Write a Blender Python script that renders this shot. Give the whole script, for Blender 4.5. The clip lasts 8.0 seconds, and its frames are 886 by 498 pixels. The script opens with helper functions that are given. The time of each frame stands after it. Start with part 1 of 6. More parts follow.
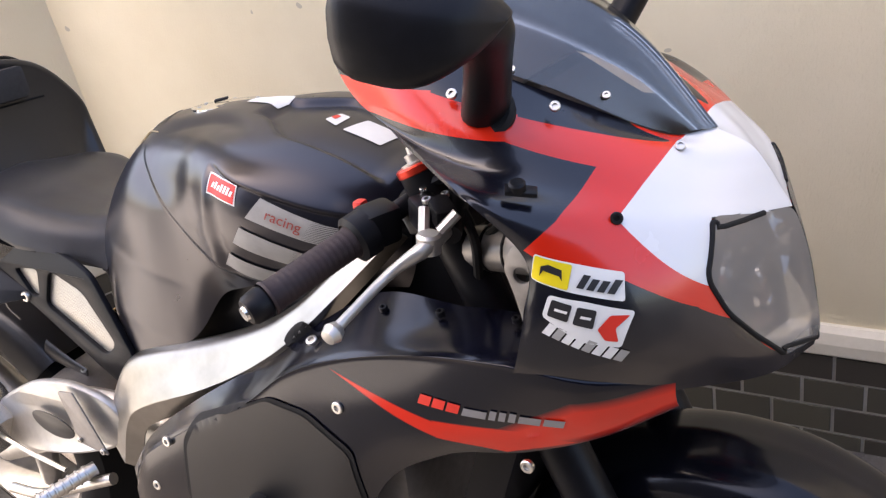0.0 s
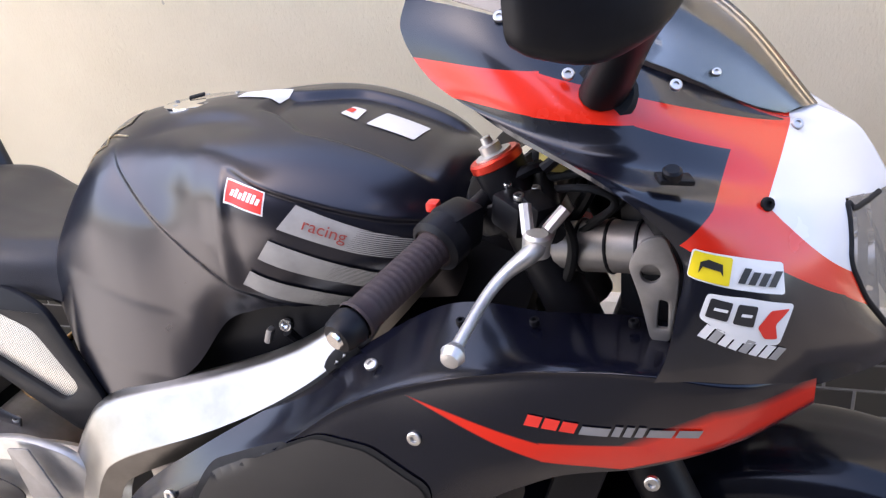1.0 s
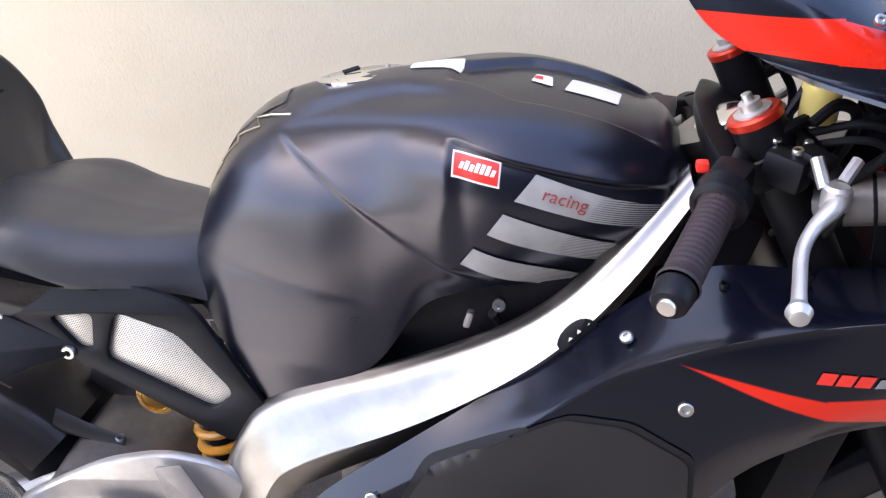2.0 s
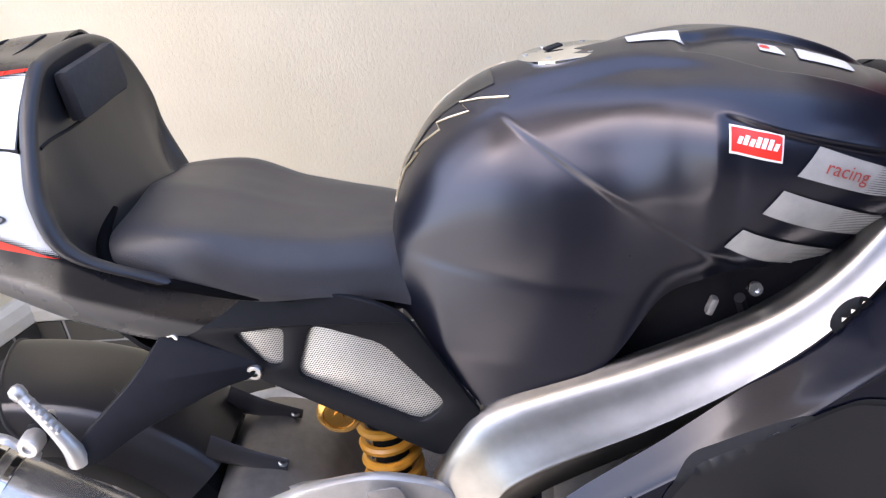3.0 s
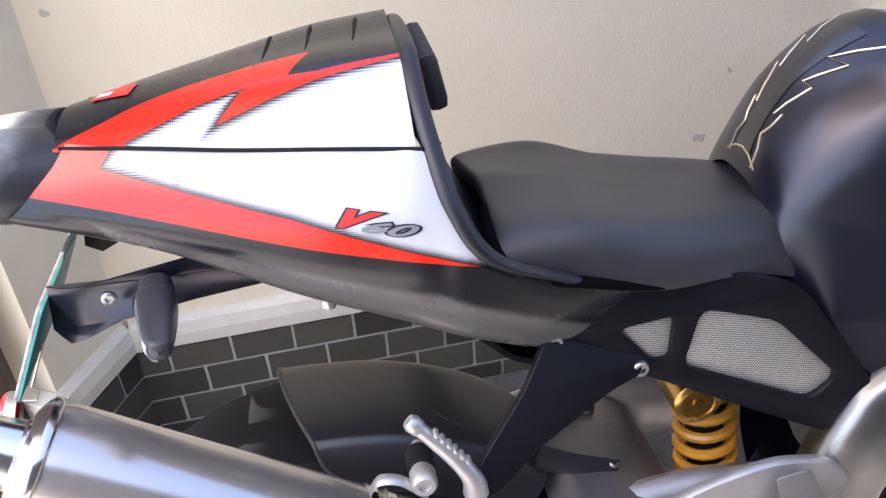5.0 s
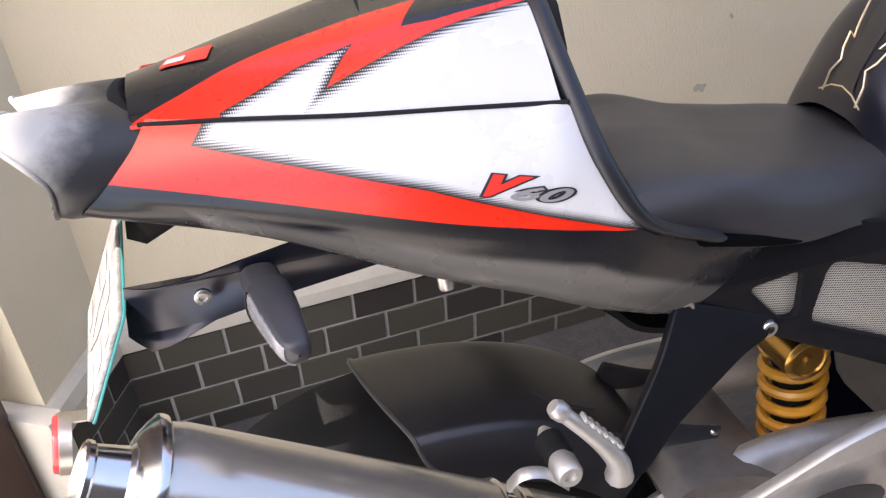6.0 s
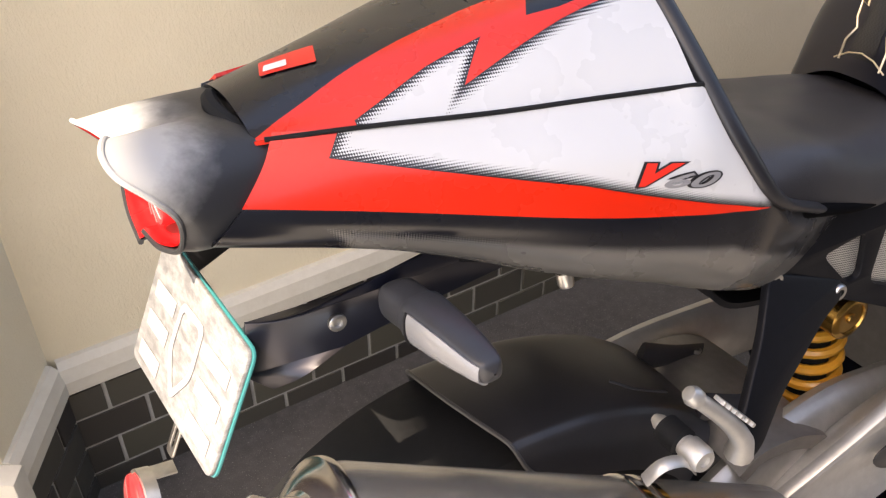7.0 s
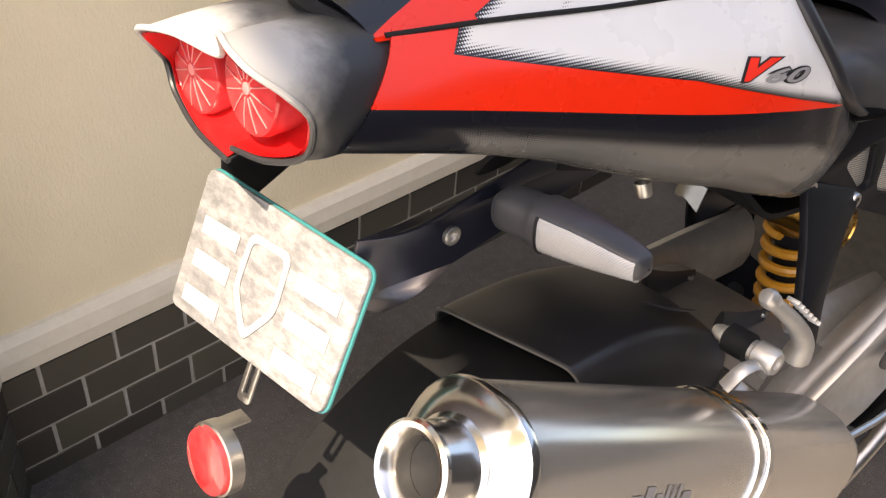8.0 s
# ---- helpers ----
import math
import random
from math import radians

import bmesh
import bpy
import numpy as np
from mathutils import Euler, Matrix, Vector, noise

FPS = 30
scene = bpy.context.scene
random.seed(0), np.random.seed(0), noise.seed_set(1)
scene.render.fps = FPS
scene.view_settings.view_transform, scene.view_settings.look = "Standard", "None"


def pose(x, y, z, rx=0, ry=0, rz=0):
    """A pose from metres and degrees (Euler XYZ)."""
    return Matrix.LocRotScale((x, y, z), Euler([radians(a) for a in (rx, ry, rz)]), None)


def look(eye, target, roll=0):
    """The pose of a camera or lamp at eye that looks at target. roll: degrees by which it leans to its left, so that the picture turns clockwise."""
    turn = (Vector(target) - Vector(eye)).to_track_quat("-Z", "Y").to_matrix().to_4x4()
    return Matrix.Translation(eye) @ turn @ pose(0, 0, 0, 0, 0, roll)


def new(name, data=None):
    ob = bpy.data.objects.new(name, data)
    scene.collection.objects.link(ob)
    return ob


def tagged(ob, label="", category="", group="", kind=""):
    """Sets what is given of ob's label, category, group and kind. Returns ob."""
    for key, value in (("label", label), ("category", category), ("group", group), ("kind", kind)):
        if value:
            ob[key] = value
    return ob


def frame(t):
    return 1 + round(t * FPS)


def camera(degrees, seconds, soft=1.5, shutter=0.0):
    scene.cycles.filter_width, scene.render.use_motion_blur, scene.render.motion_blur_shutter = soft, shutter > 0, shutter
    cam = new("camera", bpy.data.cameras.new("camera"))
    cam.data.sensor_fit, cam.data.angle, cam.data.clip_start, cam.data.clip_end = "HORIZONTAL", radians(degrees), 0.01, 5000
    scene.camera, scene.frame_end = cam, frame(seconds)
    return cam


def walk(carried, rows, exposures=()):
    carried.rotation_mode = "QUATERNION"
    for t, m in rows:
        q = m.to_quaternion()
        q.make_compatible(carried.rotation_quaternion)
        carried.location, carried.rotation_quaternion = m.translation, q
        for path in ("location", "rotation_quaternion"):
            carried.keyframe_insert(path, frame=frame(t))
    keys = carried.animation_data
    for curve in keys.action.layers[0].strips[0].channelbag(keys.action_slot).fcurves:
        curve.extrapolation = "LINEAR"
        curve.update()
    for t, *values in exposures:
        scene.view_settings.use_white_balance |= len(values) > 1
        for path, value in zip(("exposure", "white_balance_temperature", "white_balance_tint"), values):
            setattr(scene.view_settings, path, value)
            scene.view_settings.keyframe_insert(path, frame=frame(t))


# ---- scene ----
from mathutils.bvhtree import BVHTree

cam = camera(49.29, 8.0, soft=1.3)

PATH = [
    (0, (1.6273, -0.5397, 1.4454), (1.0627, 0.3223, 0.8304), -11.93),
    (0.5, (1.4764, -0.5794, 1.4513), (1.0108, 0.3309, 0.8230), -10.34),
    (1, (1.3278, -0.5478, 1.4280), (0.9781, 0.3984, 0.7780), -8.63),
    (1.5, (1.1589, -0.5700, 1.4175), (0.9146, 0.4040, 0.7606), -6.75),
    (2, (0.9340, -0.5958, 1.4185), (0.7659, 0.3849, 0.7477), -6.08),
    (2.2, (0.8408, -0.6075, 1.4269), (0.6960, 0.3737, 0.7514), -6.08),
    (3.3, (0.4903, -0.5183, 1.3930), (0.4889, 0.4607, 0.6992), -4.83),
    (3.5, (0.4359, -0.5011, 1.3965), (0.4543, 0.4740, 0.6973), -4.77),
    (4, (0.3301, -0.4762, 1.3908), (0.3898, 0.4980, 0.6926), -5.08),
    (4.5, (0.1769, -0.4390, 1.3879), (0.2759, 0.5290, 0.6857), -5.19),
    (5, (0.0373, -0.4186, 1.3878), (0.1902, 0.5312, 0.6705), -4.53),
    (5.2, (-0.0054, -0.4033, 1.3755), (0.1725, 0.5402, 0.6558), -4.23),
    (6.3, (-0.1976, -0.2535, 1.3346), (0.1425, 0.6091, 0.5729), -2.26),
    (6.5, (-0.2367, -0.2329, 1.3301), (0.1536, 0.6093, 0.5696), -1.28),
    (7, (-0.3541, -0.1488, 1.3301), (0.1365, 0.6309, 0.5610), 0.52),
    (7.5, (-0.4713, -0.0822, 1.2914), (0.1111, 0.6278, 0.5189), 3.24),
    (8, (-0.5176, -0.0368, 1.2563), (0.1421, 0.6044, 0.4858), 5.96),
]
EXPOSURE = [(0, 2.22, 7500, 18), (1.5, 2.46, 6500, 17), (3.4, 2.54, 6550, 17), (4, 2.5, 6600, 17), (5, 2.2, 6500, 18), (6.5, 2.02, 7600, 16), (8, 1.72, 8200, 15)]
walk(cam, [(t, look(eye, target, roll)) for t, eye, target, roll in PATH], EXPOSURE)

# ---- light and exposure ----
SUN_FROM = Vector((-0.48, -0.12, 0.86)).normalized()
world = bpy.data.worlds.new("sky")
scene.world = world
world.use_nodes = True
wn = world.node_tree.nodes
sky = wn.new("ShaderNodeTexSky")
sky.sky_type = "NISHITA"
sky.sun_disc = False
sky.dust_density = 2.2
sky.sun_elevation = math.asin(SUN_FROM.z)
sky.sun_rotation = math.atan2(SUN_FROM.x, SUN_FROM.y)
wn["Background"].inputs["Strength"].default_value = 0.15
world.node_tree.links.new(sky.outputs[0], wn["Background"].inputs["Color"])
sun_data = bpy.data.lights.new("sun", "SUN")
sun_data.energy, sun_data.angle, sun_data.color = 4.0, radians(0.5), (1.0, 0.93, 0.82)
sun = new("sun", sun_data)
sun.matrix_world = look(SUN_FROM * 20, (0, 0, 0))


# ---- material helpers ----
class Mat:
    """A node material with short calls for the usual pieces."""

    def __init__(self, name, rough=0.5, metal=0.0, spec=0.5, coat=0.0, tint=(1, 1, 1)):
        self.m = bpy.data.materials.new(name)
        self.m.use_nodes = True
        self.t = self.m.node_tree
        self.b = self.t.nodes["Principled BSDF"]
        self.b.inputs["Roughness"].default_value = rough
        self.b.inputs["Metallic"].default_value = metal
        self.b.inputs["Specular IOR Level"].default_value = spec
        self.b.inputs["Coat Weight"].default_value = coat
        self.b.inputs["Coat Roughness"].default_value = 0.08
        self.b.inputs["Specular Tint"].default_value = (*tint, 1)
        self.co = self.t.nodes.new("ShaderNodeTexCoord").outputs["Object"]

    def link(self, a, b):
        self.t.links.new(a, b)

    def math(self, op, a, b=0.0, c=0.0):
        n = self.t.nodes.new("ShaderNodeMath")
        n.operation = op
        for i, v in enumerate((a, b, c)):
            if isinstance(v, (int, float)):
                n.inputs[i].default_value = v
            else:
                self.link(v, n.inputs[i])
        return n.outputs[0]

    def noise(self, scale, detail=4.0, rough=0.6, stretch=None, co=None):
        n = self.t.nodes.new("ShaderNodeTexNoise")
        n.inputs["Scale"].default_value = scale
        n.inputs["Detail"].default_value = detail
        n.inputs["Roughness"].default_value = rough
        src = co or self.co
        if stretch:
            mp = self.t.nodes.new("ShaderNodeMapping")
            mp.inputs["Scale"].default_value = stretch
            self.link(src, mp.inputs["Vector"])
            src = mp.outputs[0]
        self.link(src, n.inputs["Vector"])
        return n.outputs["Fac"]

    def ramp(self, fac, *stops):
        n = self.t.nodes.new("ShaderNodeValToRGB")
        e = n.color_ramp.elements
        while len(e) < len(stops):
            e.new(0.5)
        for el, (p, c) in zip(e, stops):
            el.position = p
            el.color = (*c, 1) if len(c) == 3 else c
        self.link(fac, n.inputs[0])
        return n.outputs[0]

    def mix(self, fac, a, b):
        n = self.t.nodes.new("ShaderNodeMix")
        n.data_type = "RGBA"
        for i, v in ((0, fac), (6, a), (7, b)):
            if isinstance(v, (int, float)):
                n.inputs[i].default_value = v
            elif isinstance(v, tuple):
                n.inputs[i].default_value = (*v, 1)
            else:
                self.link(v, n.inputs[i])
        return n.outputs[2]

    def color(self, c):
        if isinstance(c, tuple):
            self.b.inputs["Base Color"].default_value = (*c, 1)
        else:
            self.link(c, self.b.inputs["Base Color"])
        return self

    def rough(self, fac, lo, hi):
        n = self.t.nodes.new("ShaderNodeMapRange")
        n.inputs["To Min"].default_value, n.inputs["To Max"].default_value = lo, hi
        self.link(fac, n.inputs[0])
        self.link(n.outputs[0], self.b.inputs["Roughness"])
        return self

    def bump(self, fac, strength, dist=0.002):
        n = self.t.nodes.new("ShaderNodeBump")
        n.inputs["Strength"].default_value, n.inputs["Distance"].default_value = strength, dist
        self.link(fac, n.inputs["Height"])
        self.link(n.outputs[0], self.b.inputs["Normal"])
        return self

    def inside(self, pts, soft=None, axes=(0, 2)):
        """1 inside a convex outline given in two of the object's axes (x and z as a rule), or the distance into it."""
        low = None
        area = sum(p[0] * q[1] - q[0] * p[1] for p, q in zip(pts, pts[1:] + pts[:1]))
        s = 1 if area > 0 else -1
        for p, q in zip(pts, pts[1:] + pts[:1]):
            nx, nz = -(q[1] - p[1]) * s, (q[0] - p[0]) * s
            ln = math.hypot(nx, nz)
            vec = [0.0, 0.0, 0.0]
            vec[axes[0]], vec[axes[1]] = nx / ln, nz / ln
            d = self.t.nodes.new("ShaderNodeVectorMath")
            d.operation = "DOT_PRODUCT"
            self.link(self.co, d.inputs[0])
            d.inputs[1].default_value = vec
            v = self.math("SUBTRACT", d.outputs["Value"], (nx * p[0] + nz * p[1]) / ln)
            low = v if low is None else self.math("MINIMUM", low, v)
        return low

    def union(self, *outlines):
        top = None
        for o in outlines:
            v = self.inside(o)
            top = v if top is None else self.math("MAXIMUM", top, v)
        return top

    def dots(self, scale):
        """A print raster of round dots in the side view, from 0 to 1."""
        mp = self.t.nodes.new("ShaderNodeMapping")
        mp.inputs["Rotation"].default_value = (0, radians(45), 0)
        self.link(self.co, mp.inputs["Vector"])
        sep = self.t.nodes.new("ShaderNodeSeparateXYZ")
        self.link(mp.outputs[0], sep.inputs[0])
        a = self.math("SINE", self.math("MULTIPLY", sep.outputs[0], scale))
        b = self.math("SINE", self.math("MULTIPLY", sep.outputs[2], scale))
        return self.math("MULTIPLY", self.math("ADD", self.math("MULTIPLY", a, b), 1.0), 0.5)

    def cover(self, dist, raster=None, width=0.008):
        """From the distance into an outline to 0 or 1, its border broken up into the raster's dots."""
        if raster is None:
            return self.math("GREATER_THAN", dist, 0.0)
        return self.math("GREATER_THAN", self.math("ADD", self.math("DIVIDE", dist, width), 0.0), raster)


BLUISH = (0.87, 0.91, 1.0)
BLACK = (0.0035, 0.004, 0.0075)
RED = (0.66, 0.020, 0.005)
WHITE = (0.66, 0.67, 0.68)
SILVER = (0.42, 0.42, 0.43)


def plain(name, color, rough=0.5, metal=0.0, grain=0.15, scale=60.0, bump=0.0, coat=0.0, spec=0.5):
    m = Mat(name, rough, metal, spec, coat, BLUISH if max(color) < 0.01 else (1, 1, 1))
    n = m.noise(scale)
    big = m.noise(scale * 0.12, 3)
    f = m.math("ADD", m.math("MULTIPLY", n, 0.5), m.math("MULTIPLY", big, 0.5))
    lo = tuple(c * (1 - grain) for c in color)
    hi = tuple(min(1, c * (1 + grain)) for c in color)
    m.color(m.ramp(f, (0.3, lo), (0.7, hi)))
    m.rough(big, max(0.02, rough - 0.08), min(1, rough + 0.08))
    if bump:
        m.bump(m.noise(scale * 6, 3), bump, 0.0006)
    return m.m


# matt black paint, with fine orange peel and dust
m = Mat("matt_black_paint", 0.3, 0.0, 0.66, 0.0, (0.96, 0.93, 1.0))
n1, n2 = m.noise(9, 5), m.noise(240, 3)
m.color(m.ramp(n1, (0.3, (0.0042, 0.0052, 0.0100)), (0.75, (0.0052, 0.0063, 0.0122))))
m.rough(n1, 0.265, 0.295).bump(n2, 0.015, 0.0003)
MATT = m.m
SATIN = plain("satin_black_plastic", (0.0062, 0.0062, 0.0076), 0.42, 0, 0.25, 90, 0.15, 0, 0.19)
GLOSSBLACK = plain("gloss_black_paint", (0.004, 0.0045, 0.008), 0.2, 0, 0.2, 25, 0, 0.1, 0.3)
RUBBER = plain("black_rubber", (0.007, 0.007, 0.007), 0.75, 0, 0.3, 120, 0.4, 0, 0.3)
# seat cover with a fine leather grain
m = Mat("seat_vinyl", 0.5, 0, 0.5, 0.0)
v = m.t.nodes.new("ShaderNodeTexVoronoi")
v.inputs["Scale"].default_value = 900
m.link(m.co, v.inputs["Vector"])
m.color(m.ramp(m.noise(14), (0.3, (0.026, 0.0250, 0.0268)), (0.75, (0.038, 0.0365, 0.0385))))
m.rough(m.noise(30), 0.36, 0.46).bump(v.outputs["Distance"], 0.25, 0.0006)
VINYL = m.m
# polished and brushed aluminium
m = Mat("polished_aluminium", 0.2, 1.0)
m.color(m.ramp(m.noise(20), (0.3, (0.24, 0.232, 0.218)), (0.75, (0.33, 0.318, 0.30))))
m.rough(m.noise(60, 5, 0.7, (1, 1, 8)), 0.24, 0.40).bump(m.noise(500, 2), 0.03, 0.0003)
ALU = m.m
m = Mat("brushed_titanium", 0.28, 0.8)
br = m.noise(30, 6, 0.7, (2, 60, 60))
m.color(m.ramp(br, (0.3, (0.53, 0.50, 0.45)), (0.7, (0.68, 0.645, 0.59))))
m.rough(br, 0.17, 0.30).bump(br, 0.03, 0.0002)
TITAN = m.m
CHROME = plain("chrome", (0.80, 0.79, 0.77), 0.08, 1.0, 0.05, 30)
STEEL = plain("zinc_steel", (0.55, 0.54, 0.52), 0.32, 1.0, 0.15, 150)
CASTALU = plain("cast_aluminium", (0.52, 0.51, 0.49), 0.42, 0.75, 0.18, 45, 0.3)
DARKALU = plain("grey_alloy", (0.25, 0.24, 0.235), 0.45, 0.7, 0.2, 60, 0.2)
PALEGOLD = plain("pale_gold_line", (0.75, 0.62, 0.42), 0.3, 0.7, 0.1, 60)
GOLD = plain("gold_anodised", (0.62, 0.36, 0.10), 0.26, 1.0, 0.12, 60)
SPRING = plain("yellow_spring_paint", (0.72, 0.33, 0.035), 0.35, 0.0, 0.15, 60, 0, 0.3)
WHITEPAINT = plain("white_sticker", (0.74, 0.74, 0.72), 0.35, 0, 0.06, 40)
REDPAINT = plain("red_sticker", (0.70, 0.03, 0.018), 0.35, 0, 0.08, 40)
FADEDRED = plain("faded_red_ink", (0.36, 0.06, 0.05), 0.4, 0, 0.15, 80)
YELLOW = plain("yellow_sticker", (0.80, 0.62, 0.02), 0.35, 0, 0.06, 40)
DARKINK = plain("dark_ink", (0.02, 0.02, 0.022), 0.4, 0, 0.1, 40)
GREYINK = plain("grey_ink", (0.22, 0.22, 0.23), 0.4, 0, 0.1, 40)
STRIPEGREY = plain("grey_stripe_sticker", (0.33, 0.325, 0.31), 0.42, 0, 0.06, 60)
TEAL = plain("green_plate_edge", (0.02, 0.16, 0.17), 0.4, 0, 0.15, 60)
ANODRED = plain("red_anodised", (0.60, 0.04, 0.02), 0.3, 0.6, 0.1, 60)
GRIPRUB = plain("grip_rubber", (0.020, 0.010, 0.012), 0.62, 0, 0.3, 200, 0.5)
FLUID = plain("yellow_brake_fluid", (0.62, 0.50, 0.16), 0.2, 0, 0.1, 40)
OLDPLATE = Mat("worn_plate", 0.4)
wm = OLDPLATE.ramp(OLDPLATE.noise(45, 6, 0.75, (1, 1, 3)), (0.40, (0.14, 0.142, 0.147)), (0.62, (0.27, 0.272, 0.278)))
OLDPLATE.color(wm)
OLDPLATE = OLDPLATE.m


def glassy(name, color, rough=0.03, alpha=0.25, transmission=0.0):
    m = Mat(name, rough)
    m.color(color)
    m.b.inputs["Transmission Weight"].default_value = transmission
    m.b.inputs["Alpha"].default_value = alpha
    m.b.inputs["IOR"].default_value = 1.45
    return m.m



def tinted_sheet(name, color, rough=0.03):
    """A thin tinted plastic sheet: a clear colour filter under a mirror gloss that grows with the slant."""
    m = bpy.data.materials.new(name)
    m.use_nodes = True
    t = m.node_tree
    t.nodes.remove(t.nodes["Principled BSDF"])
    filt, gloss, mix, fres = (t.nodes.new("ShaderNode" + k) for k in ("BsdfTransparent", "BsdfGlossy", "MixShader", "Fresnel"))
    filt.inputs["Color"].default_value = (*color, 1)
    gloss.inputs["Roughness"].default_value = rough
    gloss.inputs["Color"].default_value = (1, 1, 1, 1)
    fres.inputs["IOR"].default_value = 1.75
    t.links.new(fres.outputs[0], mix.inputs[0])
    t.links.new(filt.outputs[0], mix.inputs[1])
    t.links.new(gloss.outputs[0], mix.inputs[2])
    t.links.new(mix.outputs[0], t.nodes["Material Output"].inputs["Surface"])
    return m


SCREEN = tinted_sheet("smoked_screen", (0.74, 0.70, 0.67), 0.16)
INNERBROWN = plain("brown_grey_inner_plastic", (0.050, 0.040, 0.036), 0.6, 0, 0.25, 40, 0.1, 0, 0.3)
CLEARLENS = glassy("clear_lens", (0.25, 0.235, 0.22), 0.14, 0.66)
REDLENS = Mat("red_lens", 0.08, 0, 0.5, 0.4)
REDLENS.color(REDLENS.ramp(REDLENS.noise(60, 2), (0.3, (0.46, 0.022, 0.026)), (0.7, (0.58, 0.045, 0.05))))
REDLENS = REDLENS.m
REDBOWL = plain("red_reflector_bowl", (0.50, 0.010, 0.012), 0.25, 0.1, 0.1, 40, 0, 0.4)
SPOKE = plain("pale_red_rib", (0.62, 0.20, 0.20), 0.3, 0, 0.05, 60)
PLATEWHITE = plain("plate_raised_white", (0.38, 0.38, 0.38), 0.4, 0, 0.08, 60)
WORNBLACK = plain("weathered_black_plastic", (0.021, 0.021, 0.025), 0.38, 0, 0.3, 20, 0.15, 0, 0.75)
SHELL = plain("satin_black_moulding", (0.014, 0.014, 0.017), 0.36, 0, 0.15, 20, 0.08, 0, 0.5)
GAPSHADE = plain("gap_shade_black", (0.0025, 0.0025, 0.003), 0.9, 0, 0.1, 60, 0, 0, 0.05)
FOAM = plain("grey_black_foam", (0.036, 0.035, 0.037), 0.75, 0, 0.25, 120, 0.3, 0, 0.3)

# perforated sheet behind the cover's windows
m = Mat("perforated_mesh", 0.4, 0.6)
mp = m.t.nodes.new("ShaderNodeMapping")
mp.inputs["Rotation"].default_value = (0, radians(20), 0)
m.link(m.co, mp.inputs["Vector"])
sep = m.t.nodes.new("ShaderNodeSeparateXYZ")
m.link(mp.outputs[0], sep.inputs[0])
ha = m.math("SINE", m.math("MULTIPLY", sep.outputs[0], 1400.0))
hb = m.math("SINE", m.math("MULTIPLY", sep.outputs[2], 2300.0))
hole = m.math("GREATER_THAN", m.math("MULTIPLY", ha, hb), 0.10)
m.color(m.mix(hole, (0.60, 0.58, 0.53), (0.06, 0.06, 0.06)))
MESH = m.m


# ---- mesh helpers ----
def part(name, bm, material, parent=None, label="", smooth=True, sharp=40):
    """Links a bmesh as one mesh object under a thing or a part."""
    bm.normal_update()
    for f in bm.faces:
        f.smooth = smooth
    for e in bm.edges:
        if len(e.link_faces) == 2 and e.calc_face_angle(0.0) > radians(sharp):
            e.smooth = False
    me = bpy.data.meshes.new(name)
    bm.to_mesh(me)
    bm.free()
    for mt in material if isinstance(material, (list, tuple)) else [material]:
        me.materials.append(mt)
    ob = new(name, me)
    if parent:
        ob.parent = parent
    if label:
        ob["label"] = label
    return ob


def curve(pts, n):
    """n points along a smooth line through the given ones."""
    pts = [Vector(p) for p in pts]
    out = []
    last = len(pts) - 1
    for i in range(n):
        u = i * last / (n - 1)
        k = min(int(u), last - 1)
        f = u - k
        p0 = pts[k - 1] if k else 2 * pts[0] - pts[1]
        p3 = pts[k + 2] if k + 2 <= last else 2 * pts[-1] - pts[-2]
        p1, p2 = pts[k], pts[k + 1]
        out.append(0.5 * ((2 * p1) + (p2 - p0) * f + (2 * p0 - 5 * p1 + 4 * p2 - p3) * f * f + (3 * p1 - p0 - 3 * p2 + p3) * f**3))
    return out


def grid(rows, nu, nv):
    """A fine grid through coarse rows of points, all of one length."""
    fine = [curve(r, nv) for r in rows]
    cols = [curve([r[j] for r in fine], nu) for j in range(nv)]
    return [[cols[j][i] for j in range(nv)] for i in range(nu)]


def skin(rows, nu=24, nv=24, mirror=False, thick=0.0, drop=None, shape=None):
    """A smooth sheet through coarse rows; mirrored over y = 0 if wanted; thickened inwards. drop(p): True where it is cut away."""
    bm = bmesh.new()
    g = grid(rows, nu, nv)
    if shape:
        g = [[shape(p) for p in r] for r in g]
    vs = [[bm.verts.new(p) for p in r] for r in g]
    for a, b in zip(vs, vs[1:]):
        for p, q, r, s in zip(a, a[1:], b[1:], b):
            if drop and drop((p.co + q.co + r.co + s.co) / 4):
                continue
            bm.faces.new((p, q, r, s))
    loose = [v for v in bm.verts if not v.link_faces]
    bmesh.ops.delete(bm, geom=loose, context="VERTS")
    if mirror:
        dup = bmesh.ops.duplicate(bm, geom=bm.verts[:] + bm.edges[:] + bm.faces[:])["geom"]
        vd = [v for v in dup if isinstance(v, bmesh.types.BMVert)]
        for v in vd:
            v.co.y = -v.co.y
        bmesh.ops.reverse_faces(bm, faces=[f for f in dup if isinstance(f, bmesh.types.BMFace)])
    bmesh.ops.remove_doubles(bm, verts=bm.verts[:], dist=0.0004)
    bmesh.ops.recalc_face_normals(bm, faces=bm.faces[:])
    if thick:
        bmesh.ops.solidify(bm, geom=bm.faces[:], thickness=thick)
    return bm


